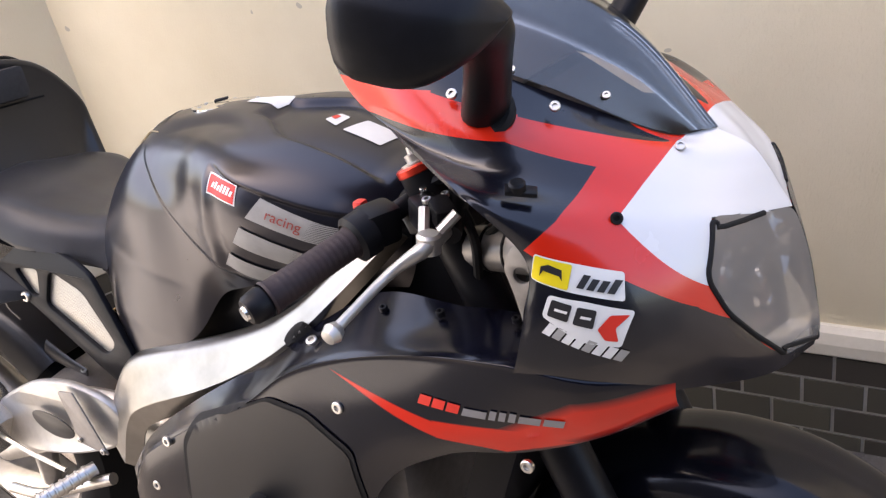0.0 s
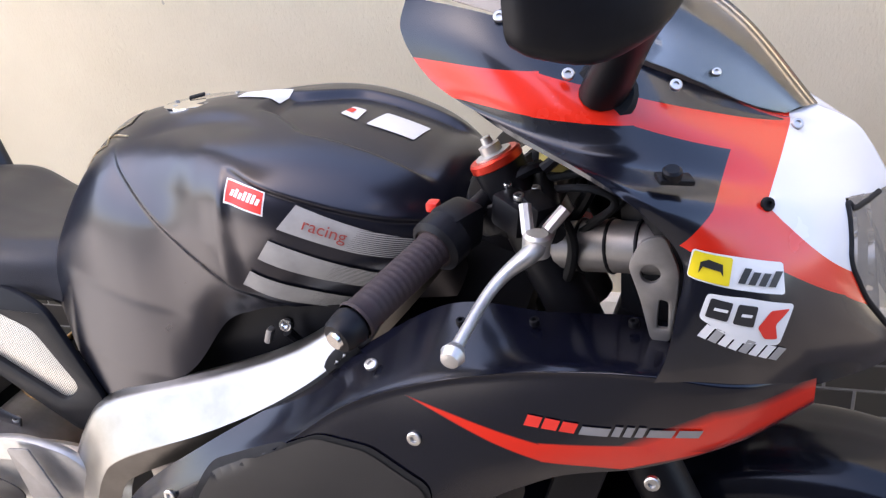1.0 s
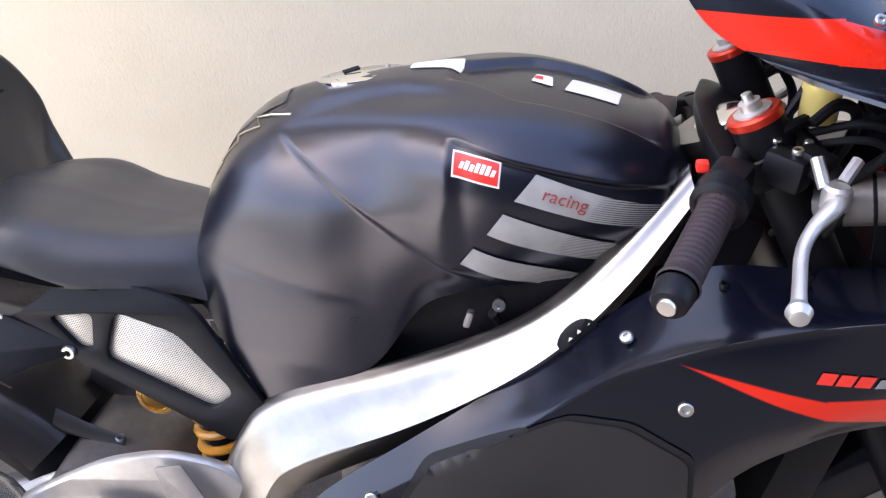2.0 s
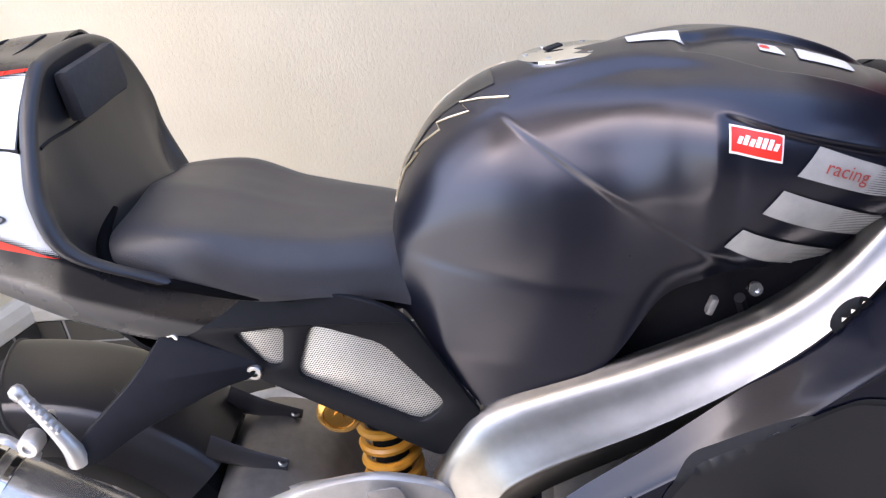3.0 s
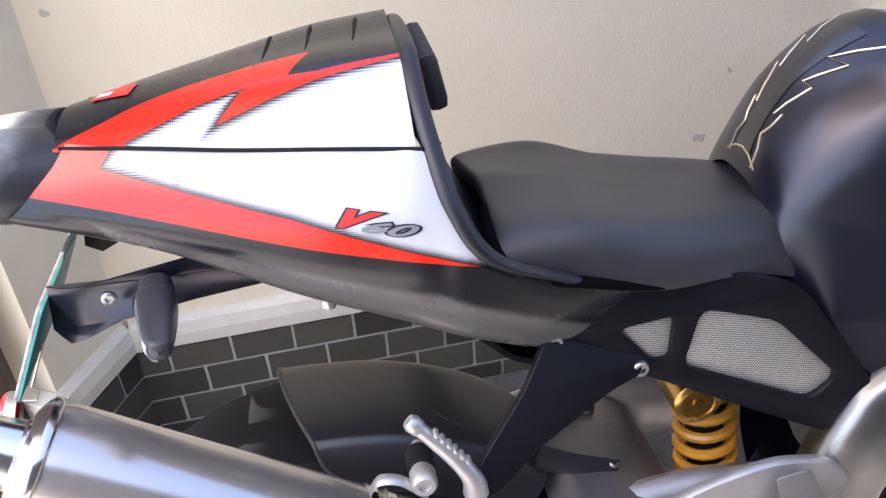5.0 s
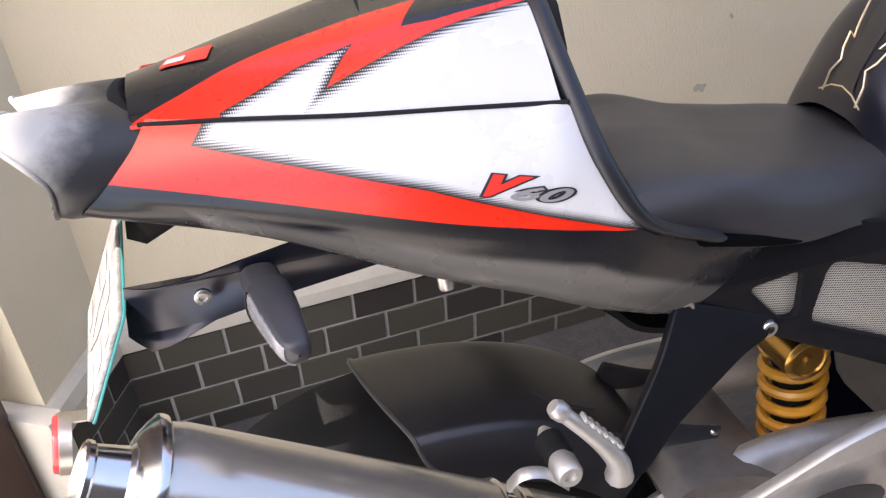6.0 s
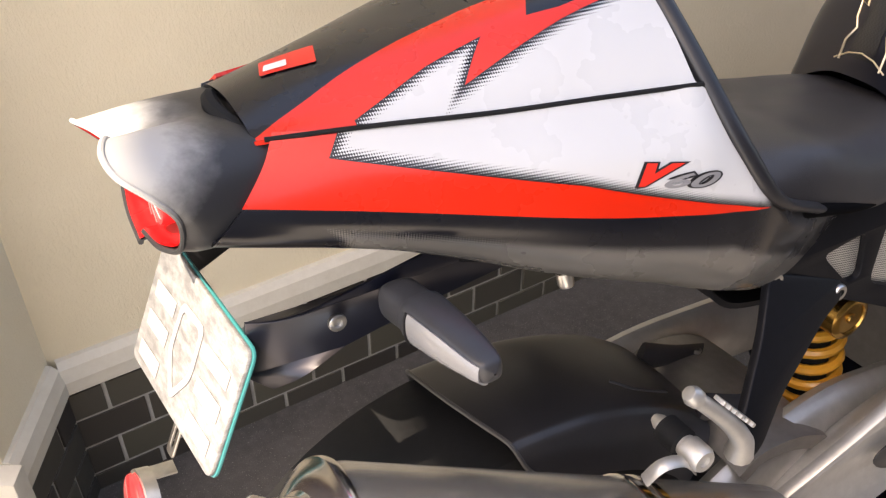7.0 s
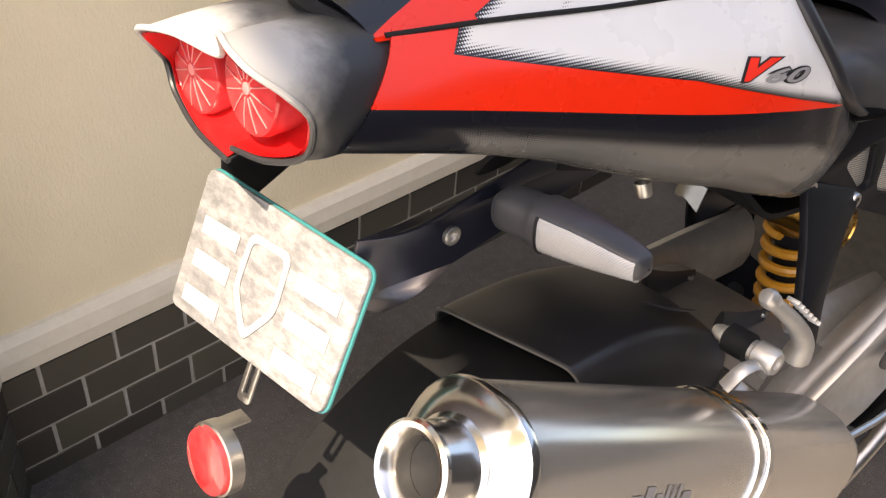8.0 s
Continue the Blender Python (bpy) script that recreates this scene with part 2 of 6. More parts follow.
def tube(pts, radius, seg=12, n=0, cap=True, flat=1.0):
    """A round bar along a line; radius one number or one a point."""
    rad = list(radius) if isinstance(radius, (list, tuple)) else [radius] * len(pts)
    if n:
        rr = [p.x for p in curve([(r, 0, 0) for r in rad], n)]
        pts, rad = curve(pts, n), rr
    pts = [Vector(p) for p in pts]
    bm = bmesh.new()
    rings = []
    side = None
    for i, p in enumerate(pts):
        d = (pts[min(i + 1, len(pts) - 1)] - pts[max(i - 1, 0)]).normalized()
        if side is None:
            side = d.orthogonal().normalized() if abs(d.y) > 0.9 else d.cross(Vector((0, 1, 0))).normalized()
        side = (side - d * side.dot(d)).normalized()
        up = d.cross(side)
        rings.append([bm.verts.new(p + (side * math.cos(a) + up * math.sin(a) * flat) * rad[i]) for a in [2 * math.pi * k / seg for k in range(seg)]])
    for a, b in zip(rings, rings[1:]):
        for k in range(seg):
            bm.faces.new((a[k], a[(k + 1) % seg], b[(k + 1) % seg], b[k]))
    if cap:
        bm.faces.new(rings[0][::-1])
        bm.faces.new(rings[-1])
    bmesh.ops.recalc_face_normals(bm, faces=bm.faces[:])
    return bm


def turned(origin, axis, profile, seg=24, bm=None):
    """A lathed solid: profile of (distance along the axis, radius)."""
    bm = bm or bmesh.new()
    axis = Vector(axis).normalized()
    u = axis.orthogonal().normalized()
    w = axis.cross(u)
    o = Vector(origin)
    rings = []
    for d, r in profile:
        if r < 1e-5:
            rings.append([bm.verts.new(o + axis * d)])
        else:
            rings.append([bm.verts.new(o + axis * d + (u * math.cos(a) + w * math.sin(a)) * r) for a in [2 * math.pi * k / seg for k in range(seg)]])
    for a, b in zip(rings, rings[1:]):
        for k in range(seg):
            q = [a[k % len(a)], a[(k + 1) % len(a)], b[(k + 1) % len(b)], b[k % len(b)]]
            q = list(dict.fromkeys(q))
            if len(q) > 2:
                bm.faces.new(q)
    bmesh.ops.recalc_face_normals(bm, faces=bm.faces[:])
    return bm


def slab(outlines, place, thick=0.004, bevel=0.001, round_=0):
    """A plate cut to the first outline, with the others as holes; place(u, v, w) gives each point in space."""
    cu = bpy.data.curves.new("cut", "CURVE")
    cu.dimensions, cu.fill_mode, cu.extrude, cu.bevel_depth, cu.bevel_resolution = "2D", "BOTH", max(thick / 2 - bevel, 0.0001), bevel, 1
    cu.offset = -bevel
    for o in outlines:
        if round_:
            o = rounded(o, round_)
        sp = cu.splines.new("POLY")
        sp.points.add(len(o) - 1)
        for p, q in zip(sp.points, o):
            p.co = (q[0], q[1], 0, 1)
        sp.use_cyclic_u = True
    ob = bpy.data.objects.new("cut", cu)
    scene.collection.objects.link(ob)
    me = bpy.data.meshes.new_from_object(ob.evaluated_get(bpy.context.evaluated_depsgraph_get()))
    bpy.data.objects.remove(ob)
    bpy.data.curves.remove(cu)
    bm = bmesh.new()
    bm.from_mesh(me)
    bpy.data.meshes.remove(me)
    bmesh.ops.remove_doubles(bm, verts=bm.verts[:], dist=1e-5)
    for v in bm.verts:
        v.co = Vector(place(*v.co))
    bmesh.ops.recalc_face_normals(bm, faces=bm.faces[:])
    return bm


def rounded(o, r, n=5):
    """An outline with its corners rounded."""
    out = []
    k = len(o)
    for i in range(k):
        p, a, b = Vector(o[i]), Vector(o[i - 1]), Vector(o[(i + 1) % k])
        la, lb = (a - p).length, (b - p).length
        s = min(r, la * 0.45, lb * 0.45)
        pa, pb = p + (a - p) * (s / la), p + (b - p) * (s / lb)
        for j in range(n + 1):
            f = j / n
            out.append(tuple((1 - f) ** 2 * pa + 2 * f * (1 - f) * p + f * f * pb))
    return out


def box(cx, cy, cz, sx, sy, sz, bevel=0.003, turn=None, bm=None):
    bm2 = bmesh.new()
    bmesh.ops.create_cube(bm2, size=1.0)
    for v in bm2.verts:
        v.co = Vector((v.co.x * sx, v.co.y * sy, v.co.z * sz))
    if bevel:
        bmesh.ops.bevel(bm2, geom=bm2.edges[:], offset=bevel, segments=2, affect="EDGES", profile=0.6)
    mm = pose(cx, cy, cz, *(turn or (0, 0, 0)))
    for v in bm2.verts:
        v.co = mm @ v.co
    if bm is None:
        return bm2
    join(bm, bm2)
    return bm


def join(bm, other):
    me = bpy.data.meshes.new("tmp")
    other.to_mesh(me)
    other.free()
    bm.from_mesh(me)
    bpy.data.meshes.remove(me)
    return bm


def tree_of(ob):
    """A ray tree of a part's mesh."""
    b = bmesh.new()
    b.from_mesh(ob.data)
    t = BVHTree.FromBMesh(b)
    b.free()
    return t


def sticker(name, body, outline, material, parent, label="", lift=0.0012, way=(0, 1, 0), start=-0.6, step=0.010, corner=0.0, axes=(0, 2), base=0.0, mirror=False):
    """A thin foil of an outline in two axes (side view as a rule) laid onto a body along a way."""
    if corner:
        outline = rounded(outline, corner)
    bm = bmesh.new()
    third = 3 - axes[0] - axes[1]

    def at(a, b):
        p = [base] * 3
        p[axes[0]], p[axes[1]] = a, b
        return p

    bm.faces.new([bm.verts.new(at(a, b)) for a, b in outline])
    for ax in axes:
        lo, hi = min(v.co[ax] for v in bm.verts), max(v.co[ax] for v in bm.verts)
        k = lo + step
        while k < hi:
            no = Vector([1.0 if i == ax else 0.0 for i in range(3)])
            bmesh.ops.bisect_plane(bm, geom=bm.verts[:] + bm.edges[:] + bm.faces[:], plane_co=no * k, plane_no=no)
            k += step
    bmesh.ops.triangulate(bm, faces=[f for f in bm.faces if len(f.verts) > 4])
    d = Vector(way).normalized()
    bad = []
    for v in bm.verts:
        hit, nor, _, _ = body.ray_cast(v.co + d * start, d)
        if hit is None:
            bad.append(v)
            continue
        if nor.dot(d) > 0:
            nor = -nor
        v.co = hit + nor * lift
    if bad:
        bmesh.ops.delete(bm, geom=bad, context="VERTS")
    if mirror:
        dup = bmesh.ops.duplicate(bm, geom=bm.verts[:] + bm.edges[:] + bm.faces[:])["geom"]
        for v in dup:
            if isinstance(v, bmesh.types.BMVert):
                v.co.y = -v.co.y
        bmesh.ops.remove_doubles(bm, verts=bm.verts[:], dist=0.0006)
    bmesh.ops.recalc_face_normals(bm, faces=bm.faces[:])
    return part(name, bm, material, parent, label)


def letters(text, size, width=1.0, shear=0.0, fat=0.0):
    """The triangles of a word in the built-in font as outlines in a flat bmesh (x to the right, z up)."""
    cu = bpy.data.curves.new("word", "FONT")
    cu.body, cu.size, cu.shear, cu.offset = text, size, shear, fat
    ob = bpy.data.objects.new("word", cu)
    scene.collection.objects.link(ob)
    me = bpy.data.meshes.new_from_object(ob.evaluated_get(bpy.context.evaluated_depsgraph_get()))
    bpy.data.objects.remove(ob)
    bpy.data.curves.remove(cu)
    bm = bmesh.new()
    bm.from_mesh(me)
    bpy.data.meshes.remove(me)
    for v in bm.verts:
        v.co = Vector((v.co.x * width, 0, v.co.y))
    return bm


def lay(bm, body, u, v, at, lift=0.0018, start=-0.6):
    """Lays a flat drawing (x, z) onto a body: at is its corner in the side view, u and v its axes there."""
    u, v = Vector((u[0], 0, u[1])), Vector((v[0], 0, v[1]))
    bad = []
    for w in bm.verts:
        p = Vector((at[0], 0, at[1])) + u * w.co.x + v * w.co.z
        hit, nor, _, _ = body.ray_cast(Vector((p.x, start, p.z)), Vector((0, 1, 0)))
        if hit is None:
            bad.append(w)
            continue
        if nor.y > 0:
            nor = -nor
        w.co = hit + nor * lift
    if bad:
        bmesh.ops.delete(bm, geom=bad, context="VERTS")
    return bm


def bolt(name, at, axis, r, parent, material=None, deep=0.004):
    """A socket-head bolt."""
    bm = turned(at, axis, [(0, r), (deep * 0.8, r), (deep, r * 0.85), (deep, r * 0.5), (deep * 0.4, r * 0.45), (deep * 0.4, 0)], 14)
    return part(name, bm, material or STEEL, parent)


def thing(name, label, category, m=None):
    e = new(name)
    e.empty_display_size = 0.1
    if m is not None:
        e.matrix_world = m
    return tagged(e, label, category)

# ---- the place: wall with a tiled foot, a splayed return, the floor ----
WALL_Y = 0.974
TILE_W, TILE_H, GROUT = 0.1135, 0.0648, 0.0065
CORNER = Vector((-0.318, WALL_Y, 0))
RETURN = Vector((-0.535, -0.845, 0)).normalized()
RET_LEN = 0.175

m = Mat("cream_render", 0.85, 0, 0.3)
g1, g2, g3 = m.noise(3.0, 6), m.noise(70, 4, 0.7, (3, 3, 1)), m.noise(260, 3)
base = m.ramp(g1, (0.30, (0.78, 0.685, 0.495)), (0.72, (0.86, 0.765, 0.575)))
spots = m.math("GREATER_THAN", m.noise(16, 2, 0.5), 0.745)
m.color(m.mix(m.math("MULTIPLY", spots, 0.55), base, (0.35, 0.31, 0.26)))
m.bump(m.math("ADD", g2, m.math("MULTIPLY", g3, 0.6)), 0.55, 0.0022)
RENDER = m.m
TRIM = Mat("painted_ledge", 0.6)
chip = TRIM.ramp(TRIM.noise(38, 6, 0.75), (0.27, (0.36, 0.31, 0.24)), (0.33, (0.64, 0.585, 0.48)), (0.70, (0.70, 0.65, 0.545)))
TRIM.color(chip).bump(TRIM.noise(90, 4), 0.4, 0.001)
TRIM = TRIM.m
GROUTM = plain("grout", (0.42, 0.40, 0.365), 0.9, 0, 0.2, 80, 0.5)
# glazed dark tiles, each of its own tone
m = Mat("dark_glazed_tile", 0.3)
info = m.t.nodes.new("ShaderNodeObjectInfo").outputs["Random"]
tone = m.ramp(info, (0.0, (0.032, 0.026, 0.023)), (0.45, (0.064, 0.057, 0.046)), (1.0, (0.096, 0.088, 0.064)))
cl = m.noise(18, 5)
m.color(m.mix(m.math("MULTIPLY", cl, 0.5), tone, (0.07, 0.061, 0.050)))
m.rough(cl, 0.38, 0.6).bump(m.noise(120, 3), 0.12, 0.0008)
TILE = m.m
# worn dark concrete
m = Mat("dark_concrete", 0.9)
c1, c2, c3 = m.noise(2.2, 7, 0.65), m.noise(55, 5, 0.75), m.noise(420, 3)
col = m.ramp(c1, (0.3, (0.052, 0.047, 0.043)), (0.7, (0.115, 0.104, 0.097)))
col = m.mix(m.ramp(c2, (0.45, (0, 0, 0)), (0.75, (0.6, 0.6, 0.6))), col, (0.14, 0.125, 0.115))
grit = m.math("GREATER_THAN", m.noise(300, 2), 0.66)
m.color(m.mix(m.math("MULTIPLY", grit, 0.75), col, (0.25, 0.23, 0.21)))
m.bump(m.math("ADD", c2, m.math("MULTIPLY", c3, 1.1)), 0.9, 0.003)
CONCRETE = m.m
DARKSHEET = plain("unseen_dark_ground", (0.042, 0.041, 0.041), 0.9, 0, 0.2, 4, 0.4)
DOORM = plain("dark_brown_door", (0.045, 0.022, 0.016), 0.45, 0, 0.3, 8)


def wall_box(name, x0, x1, y0, y1, z0, z1, mat, bevel=0.004):
    bm = box((x0 + x1) / 2, (y0 + y1) / 2, (z0 + z1) / 2, x1 - x0, y1 - y0, z1 - z0, bevel)
    return tagged(part(name, bm, mat), kind="structure")


# ground: dark slab by the wall, one sheet beyond
bm = bmesh.new()
bmesh.ops.create_grid(bm, x_segments=40, y_segments=40, size=1.0)
for v in bm.verts:
    sx, sy = v.co.x, v.co.y
    v.co = Vector((math.copysign(abs(sx) ** 3, sx) * 60, math.copysign(abs(sy) ** 3, sy) * 60, 0))
ground = tagged(part("ground", bm, CONCRETE), "worn dark concrete ground, gritty and stained", "ground", kind="structure")

TILE_TOP, TRIM_TOP = 0.2290, 0.291
north = wall_box("wall_north", -0.46, 4.2, WALL_Y + 0.012, WALL_Y + 0.22, TRIM_TOP - 0.02, 1.60, RENDER)
tagged(north, "cream textured render wall with small marks", "wall")
foot = wall_box("wall_north_foot", -0.318, 4.2, WALL_Y - 0.003, WALL_Y + 0.21, -0.05, TRIM_TOP - 0.02, GROUTM, 0)
tagged(foot, "grouted wall foot under dark tiles", "wall")


def strip(name, a, b, prof, mat, label, cat):
    """A moulding from a to b with a profile of (out, up) points; out is to the right hand of the way from b to a."""
    d = (b - a).normalized()
    out = Vector((d.y, -d.x, 0))
    bm = bmesh.new()
    ends = []
    for p in (a, b):
        ends.append([bm.verts.new(p + out * o + Vector((0, 0, u))) for o, u in prof])
    k = len(prof)
    for i in range(k):
        bm.faces.new((ends[0][i], ends[0][(i + 1) % k], ends[1][(i + 1) % k], ends[1][i]))
    bm.faces.new(ends[0][::-1])
    bm.faces.new(ends[1])
    bmesh.ops.recalc_face_normals(bm, faces=bm.faces[:])
    return tagged(part(name, bm, mat, smooth=False), label, cat, kind="structure")


LEDGE = [(-0.03, TILE_TOP), (0.006, TILE_TOP), (0.012, TILE_TOP + 0.006), (0.012, TILE_TOP + 0.030), (0.006, TRIM_TOP - 0.010), (-0.004, TRIM_TOP), (-0.03, TRIM_TOP)]
strip("trim_north", CORNER + Vector((0.004, 0, 0)), Vector((4.2, WALL_Y, 0)), LEDGE, TRIM, "chipped white painted ledge above the tiles", "ledge")

# the splayed return at the bike's tail end
END = CORNER + RETURN * RET_LEN
nrm = Vector((RETURN.y, -RETURN.x, 0)) * -1
if nrm.x < 0:
    nrm = -nrm


def return_prism(name, off0, off1, z0, z1, mat, label, ext=0.0):
    bm = bmesh.new()
    pts = [CORNER - RETURN * 0.06 + nrm * off0, END + RETURN * ext + nrm * off0, END + RETURN * ext + nrm * off1, CORNER - RETURN * 0.06 + nrm * off1]
    lo = [bm.verts.new((p.x, p.y, z0)) for p in pts]
    hi = [bm.verts.new((p.x, p.y, z1)) for p in pts]
    for i in range(4):
        bm.faces.new((lo[i], lo[(i + 1) % 4], hi[(i + 1) % 4], hi[i]))
    bm.faces.new(lo[::-1])
    bm.faces.new(hi)
    bmesh.ops.recalc_face_normals(bm, faces=bm.faces[:])
    return tagged(part(name, bm, mat, smooth=False), label, "wall", kind="structure")


return_prism("wall_west", -0.14, -0.012, TRIM_TOP - 0.02, 5.0, RENDER, "cream rendered return wall beside the door")
west_foot = return_prism("wall_west_foot", -0.13, 0.003, -0.05, TRIM_TOP - 0.02, GROUTM, "grouted foot of the return wall")
strip("trim_west", END, CORNER, LEDGE, TRIM, "chipped white painted ledge with a rusty end", "ledge")
# upright end board and the dark door beyond
bm = box(0, 0, 0, 0.035, 0.15, 0.30, 0.003)
mm = Matrix.Translation(END + RETURN * 0.018 - nrm * 0.06 + Vector((0, 0, 0.14))) @ Matrix.Rotation(math.atan2(RETURN.y, RETURN.x), 4, "Z")
for v in bm.verts:
    v.co = mm @ v.co
tagged(part("trim_end", bm, TRIM), "white painted upright board at the wall's end", "trim", kind="structure")
door = wall_box("door_1", -0.86, -0.475, 0.80, 0.84, 0.0, 2.1, DOORM, 0.006)
tagged(door, "dark brown closed door beside the wall", "door")
wall_box("wall_door_head", -0.98, -0.475, 0.80, 0.95, 2.1, 5.0, RENDER)
wall_box("wall_far_west", -0.98, -0.86, 0.80, 0.95, 0.0, 2.1, RENDER)

# tiles of the wall's foot, row by row

def tile_mesh(w, h):
    b = box(0, 0, 0, w, 0.010, h, 0.0012)
    me = bpy.data.meshes.new("tile")
    for f in b.faces:
        f.smooth = False
    b.to_mesh(me)
    b.free()
    me.materials.append(TILE)
    return me


ROWS = [(0.168, TILE_TOP, 0.5), (0.1035, 0.168, 0.0), (0.0385, 0.1035, 0.5), (-0.02, 0.0385, 0.0)]
mesh_of = {}


def lay_tiles(parent, origin, along, facing, length):
    rot = Matrix.Rotation(math.atan2(along.y, along.x), 4, "Z")
    for z0, z1, shift in ROWS:
        s = -TILE_W * (1 - shift) if shift else 0.0
        while s < length - 0.01:
            a, b = max(s, 0.0) + GROUT / 2, min(s + TILE_W, length) - GROUT / 2
            if b - a > 0.012:
                key = (round(b - a, 4), round(z1 - z0 - GROUT, 4))
                if key not in mesh_of:
                    mesh_of[key] = tile_mesh(*key)
                t = new("tile", mesh_of[key])
                p = origin + along * ((a + b) / 2) + facing * random.uniform(-0.0005, 0.0005)
                t.matrix_world = Matrix.Translation((p.x, p.y, (z0 + z1) / 2)) @ rot
                t.parent = parent
            s += TILE_W

# ---- the motorcycle, in its own axes: x ahead, y to its left, z up; it leans on its side stand ----
BIKE = pose(0, 0.289, 0, 0, 0, -2.6) @ pose(0, 0, 0, -8, 0, 0)
bike = thing("motorcycle", "matt black, red and white sports motorcycle leaning on its stand", "motorcycle", BIKE)


def mir(p):
    return (p[0], -p[1], p[2])


# -- tail: hump cover above, side fairing below --
def st(x, *yz):
    return [(x, -y, z) for y, z in yz]


COVER = [
    st(-0.178, (0.0, 0.986), (0.022, 0.984), (0.044, 0.979), (0.056, 0.973), (0.060, 0.974)),
    st(-0.10, (0.0, 1.003), (0.035, 0.999), (0.060, 0.989), (0.076, 0.980), (0.084, 0.974)),
    st(-0.02, (0.0, 1.013), (0.040, 1.011), (0.068, 1.003), (0.090, 0.986), (0.106, 0.969)),
    st(0.06, (0.0, 1.022), (0.044, 1.022), (0.072, 1.0145), (0.101, 0.991), (0.123, 0.965)),
    st(0.134, (0.0, 1.025), (0.046, 1.025), (0.074, 1.019), (0.108, 0.993), (0.138, 0.961)),
]
m = Mat("tail_cover_paint", 0.28, 0, 0.5, 0.15)
dirt = m.noise(14, 4)
dots = m.dots(2500)
# the far half carries the same paint lower down
sep = m.t.nodes.new("ShaderNodeSeparateXYZ")
m.link(m.co, sep.inputs[0])
com = m.t.nodes.new("ShaderNodeCombineXYZ")
m.link(sep.outputs[0], com.inputs[0])
m.link(m.math("MAXIMUM", m.math("MULTIPLY", sep.outputs[1], -1.0), m.math("MULTIPLY", sep.outputs[1], 0.3)), com.inputs[1])
m.co = com.outputs[0]
PLAN = (0, 1)
w_in = m.math("MAXIMUM", m.inside([(-0.112, 0.0765), (-0.050, 0.0665), (-0.004, 0.0645), (-0.106, 0.150), (-0.113, 0.150)], axes=PLAN),
              m.inside([(-0.10, 0.0955), (-0.031, 0.0845), (0.056, 0.0775), (0.15, 0.0665), (0.15, 0.16), (-0.10, 0.16)], axes=PLAN))
r = m.cover(m.inside([(-0.20, 0.060), (-0.106, 0.041), (-0.055, 0.033), (0.0, 0.027), (0.058, 0.0285), (0.16, 0.038), (0.16, 0.16), (-0.20, 0.16)], axes=PLAN))
notch = m.cover(m.inside([(0.058, 0.0270), (0.0345, 0.0645), (0.060, 0.0685), (0.136, 0.0665), (0.17, 0.02)], axes=PLAN))
r = m.math("MULTIPLY", r, m.math("SUBTRACT", 1.0, notch))
c = m.mix(r, BLACK, RED)
c = m.mix(m.cover(w_in), c, BLACK)
c = m.mix(m.cover(w_in, dots, 0.0075), c, m.ramp(dirt, (0.20, (0.549, 0.558, 0.566)), (0.80, (0.555, 0.563, 0.570))))
m.color(c)
m.rough(dirt, 0.25, 0.30)
COVERPAINT = m.m

SIDE = [
    [(-0.166, -0.062, 0.978), (-0.178, -0.073, 0.963), (-0.195, -0.083, 0.948), (-0.210, -0.088, 0.935), (-0.226, -0.085, 0.921), (-0.212, -0.045, 0.909)],
    st(-0.10, (0.084, 0.973), (0.107, 0.948), (0.119, 0.923), (0.121, 0.903), (0.104, 0.882), (0.05, 0.872)),
    st(0.02, (0.115, 0.966), (0.150, 0.932), (0.163, 0.898), (0.163, 0.865), (0.135, 0.832), (0.07, 0.822)),
    st(0.10, (0.132, 0.961), (0.170, 0.921), (0.181, 0.882), (0.180, 0.840), (0.146, 0.800), (0.075, 0.790)),
    st(0.138, (0.140, 0.959), (0.174, 0.912), (0.186, 0.872), (0.184, 0.826), (0.150, 0.782), (0.08, 0.772)),
    st(0.178, (0.176, 0.885), (0.184, 0.870), (0.187, 0.855), (0.182, 0.810), (0.150, 0.764), (0.085, 0.754)),
    st(0.25, (0.160, 0.824), (0.163, 0.812), (0.162, 0.798), (0.152, 0.768), (0.130, 0.730), (0.09, 0.720)),
    st(0.34, (0.125, 0.800), (0.128, 0.790), (0.126, 0.775), (0.118, 0.750), (0.108, 0.722), (0.08, 0.705)),
]
m = Mat("tail_side_paint", 0.28, 0, 0.5, 0.15)
dirt = m.noise(14, 4)
dots = m.dots(2500)
w_in = m.math("MAXIMUM", m.inside([(-0.1375, 0.9603), (0.06, 0.9100), (0.06, 0.99), (-0.11, 0.99)]), m.inside([(0.0, 0.9275), (0.173, 0.8662), (0.30, 0.8212), (0.30, 0.99), (0.0, 0.99)]))
red = [(-0.23, 0.9480), (-0.25, 1.0), (0.30, 1.0), (0.30, 0.8400)]
sep = m.t.nodes.new("ShaderNodeSeparateXYZ")
m.link(m.co, sep.inputs[0])
ends = m.math("LESS_THAN", sep.outputs[0], 0.181)
grey = [(-0.155, 0.9215), (0.14, 0.8465), (0.20, 0.8120), (0.36, 0.7100), (0.36, 0.66), (0.10, 0.70), (-0.11, 0.84)]
gz = m.cover(m.inside(grey), dots, 0.009)
c = m.mix(gz, BLACK, (0.120, 0.115, 0.109))
c = m.mix(m.math("MULTIPLY", ends, m.cover(m.inside(red))), c, RED)
c = m.mix(m.math("MULTIPLY", ends, m.cover(w_in)), c, BLACK)
c = m.mix(m.math("MULTIPLY", ends, m.cover(w_in, dots, 0.0085)), c, m.ramp(dirt, (0.20, (0.549, 0.558, 0.566)), (0.80, (0.555, 0.563, 0.570))))
m.color(c)
m.rough(dirt, 0.25, 0.30)
SIDEPAINT = m.m
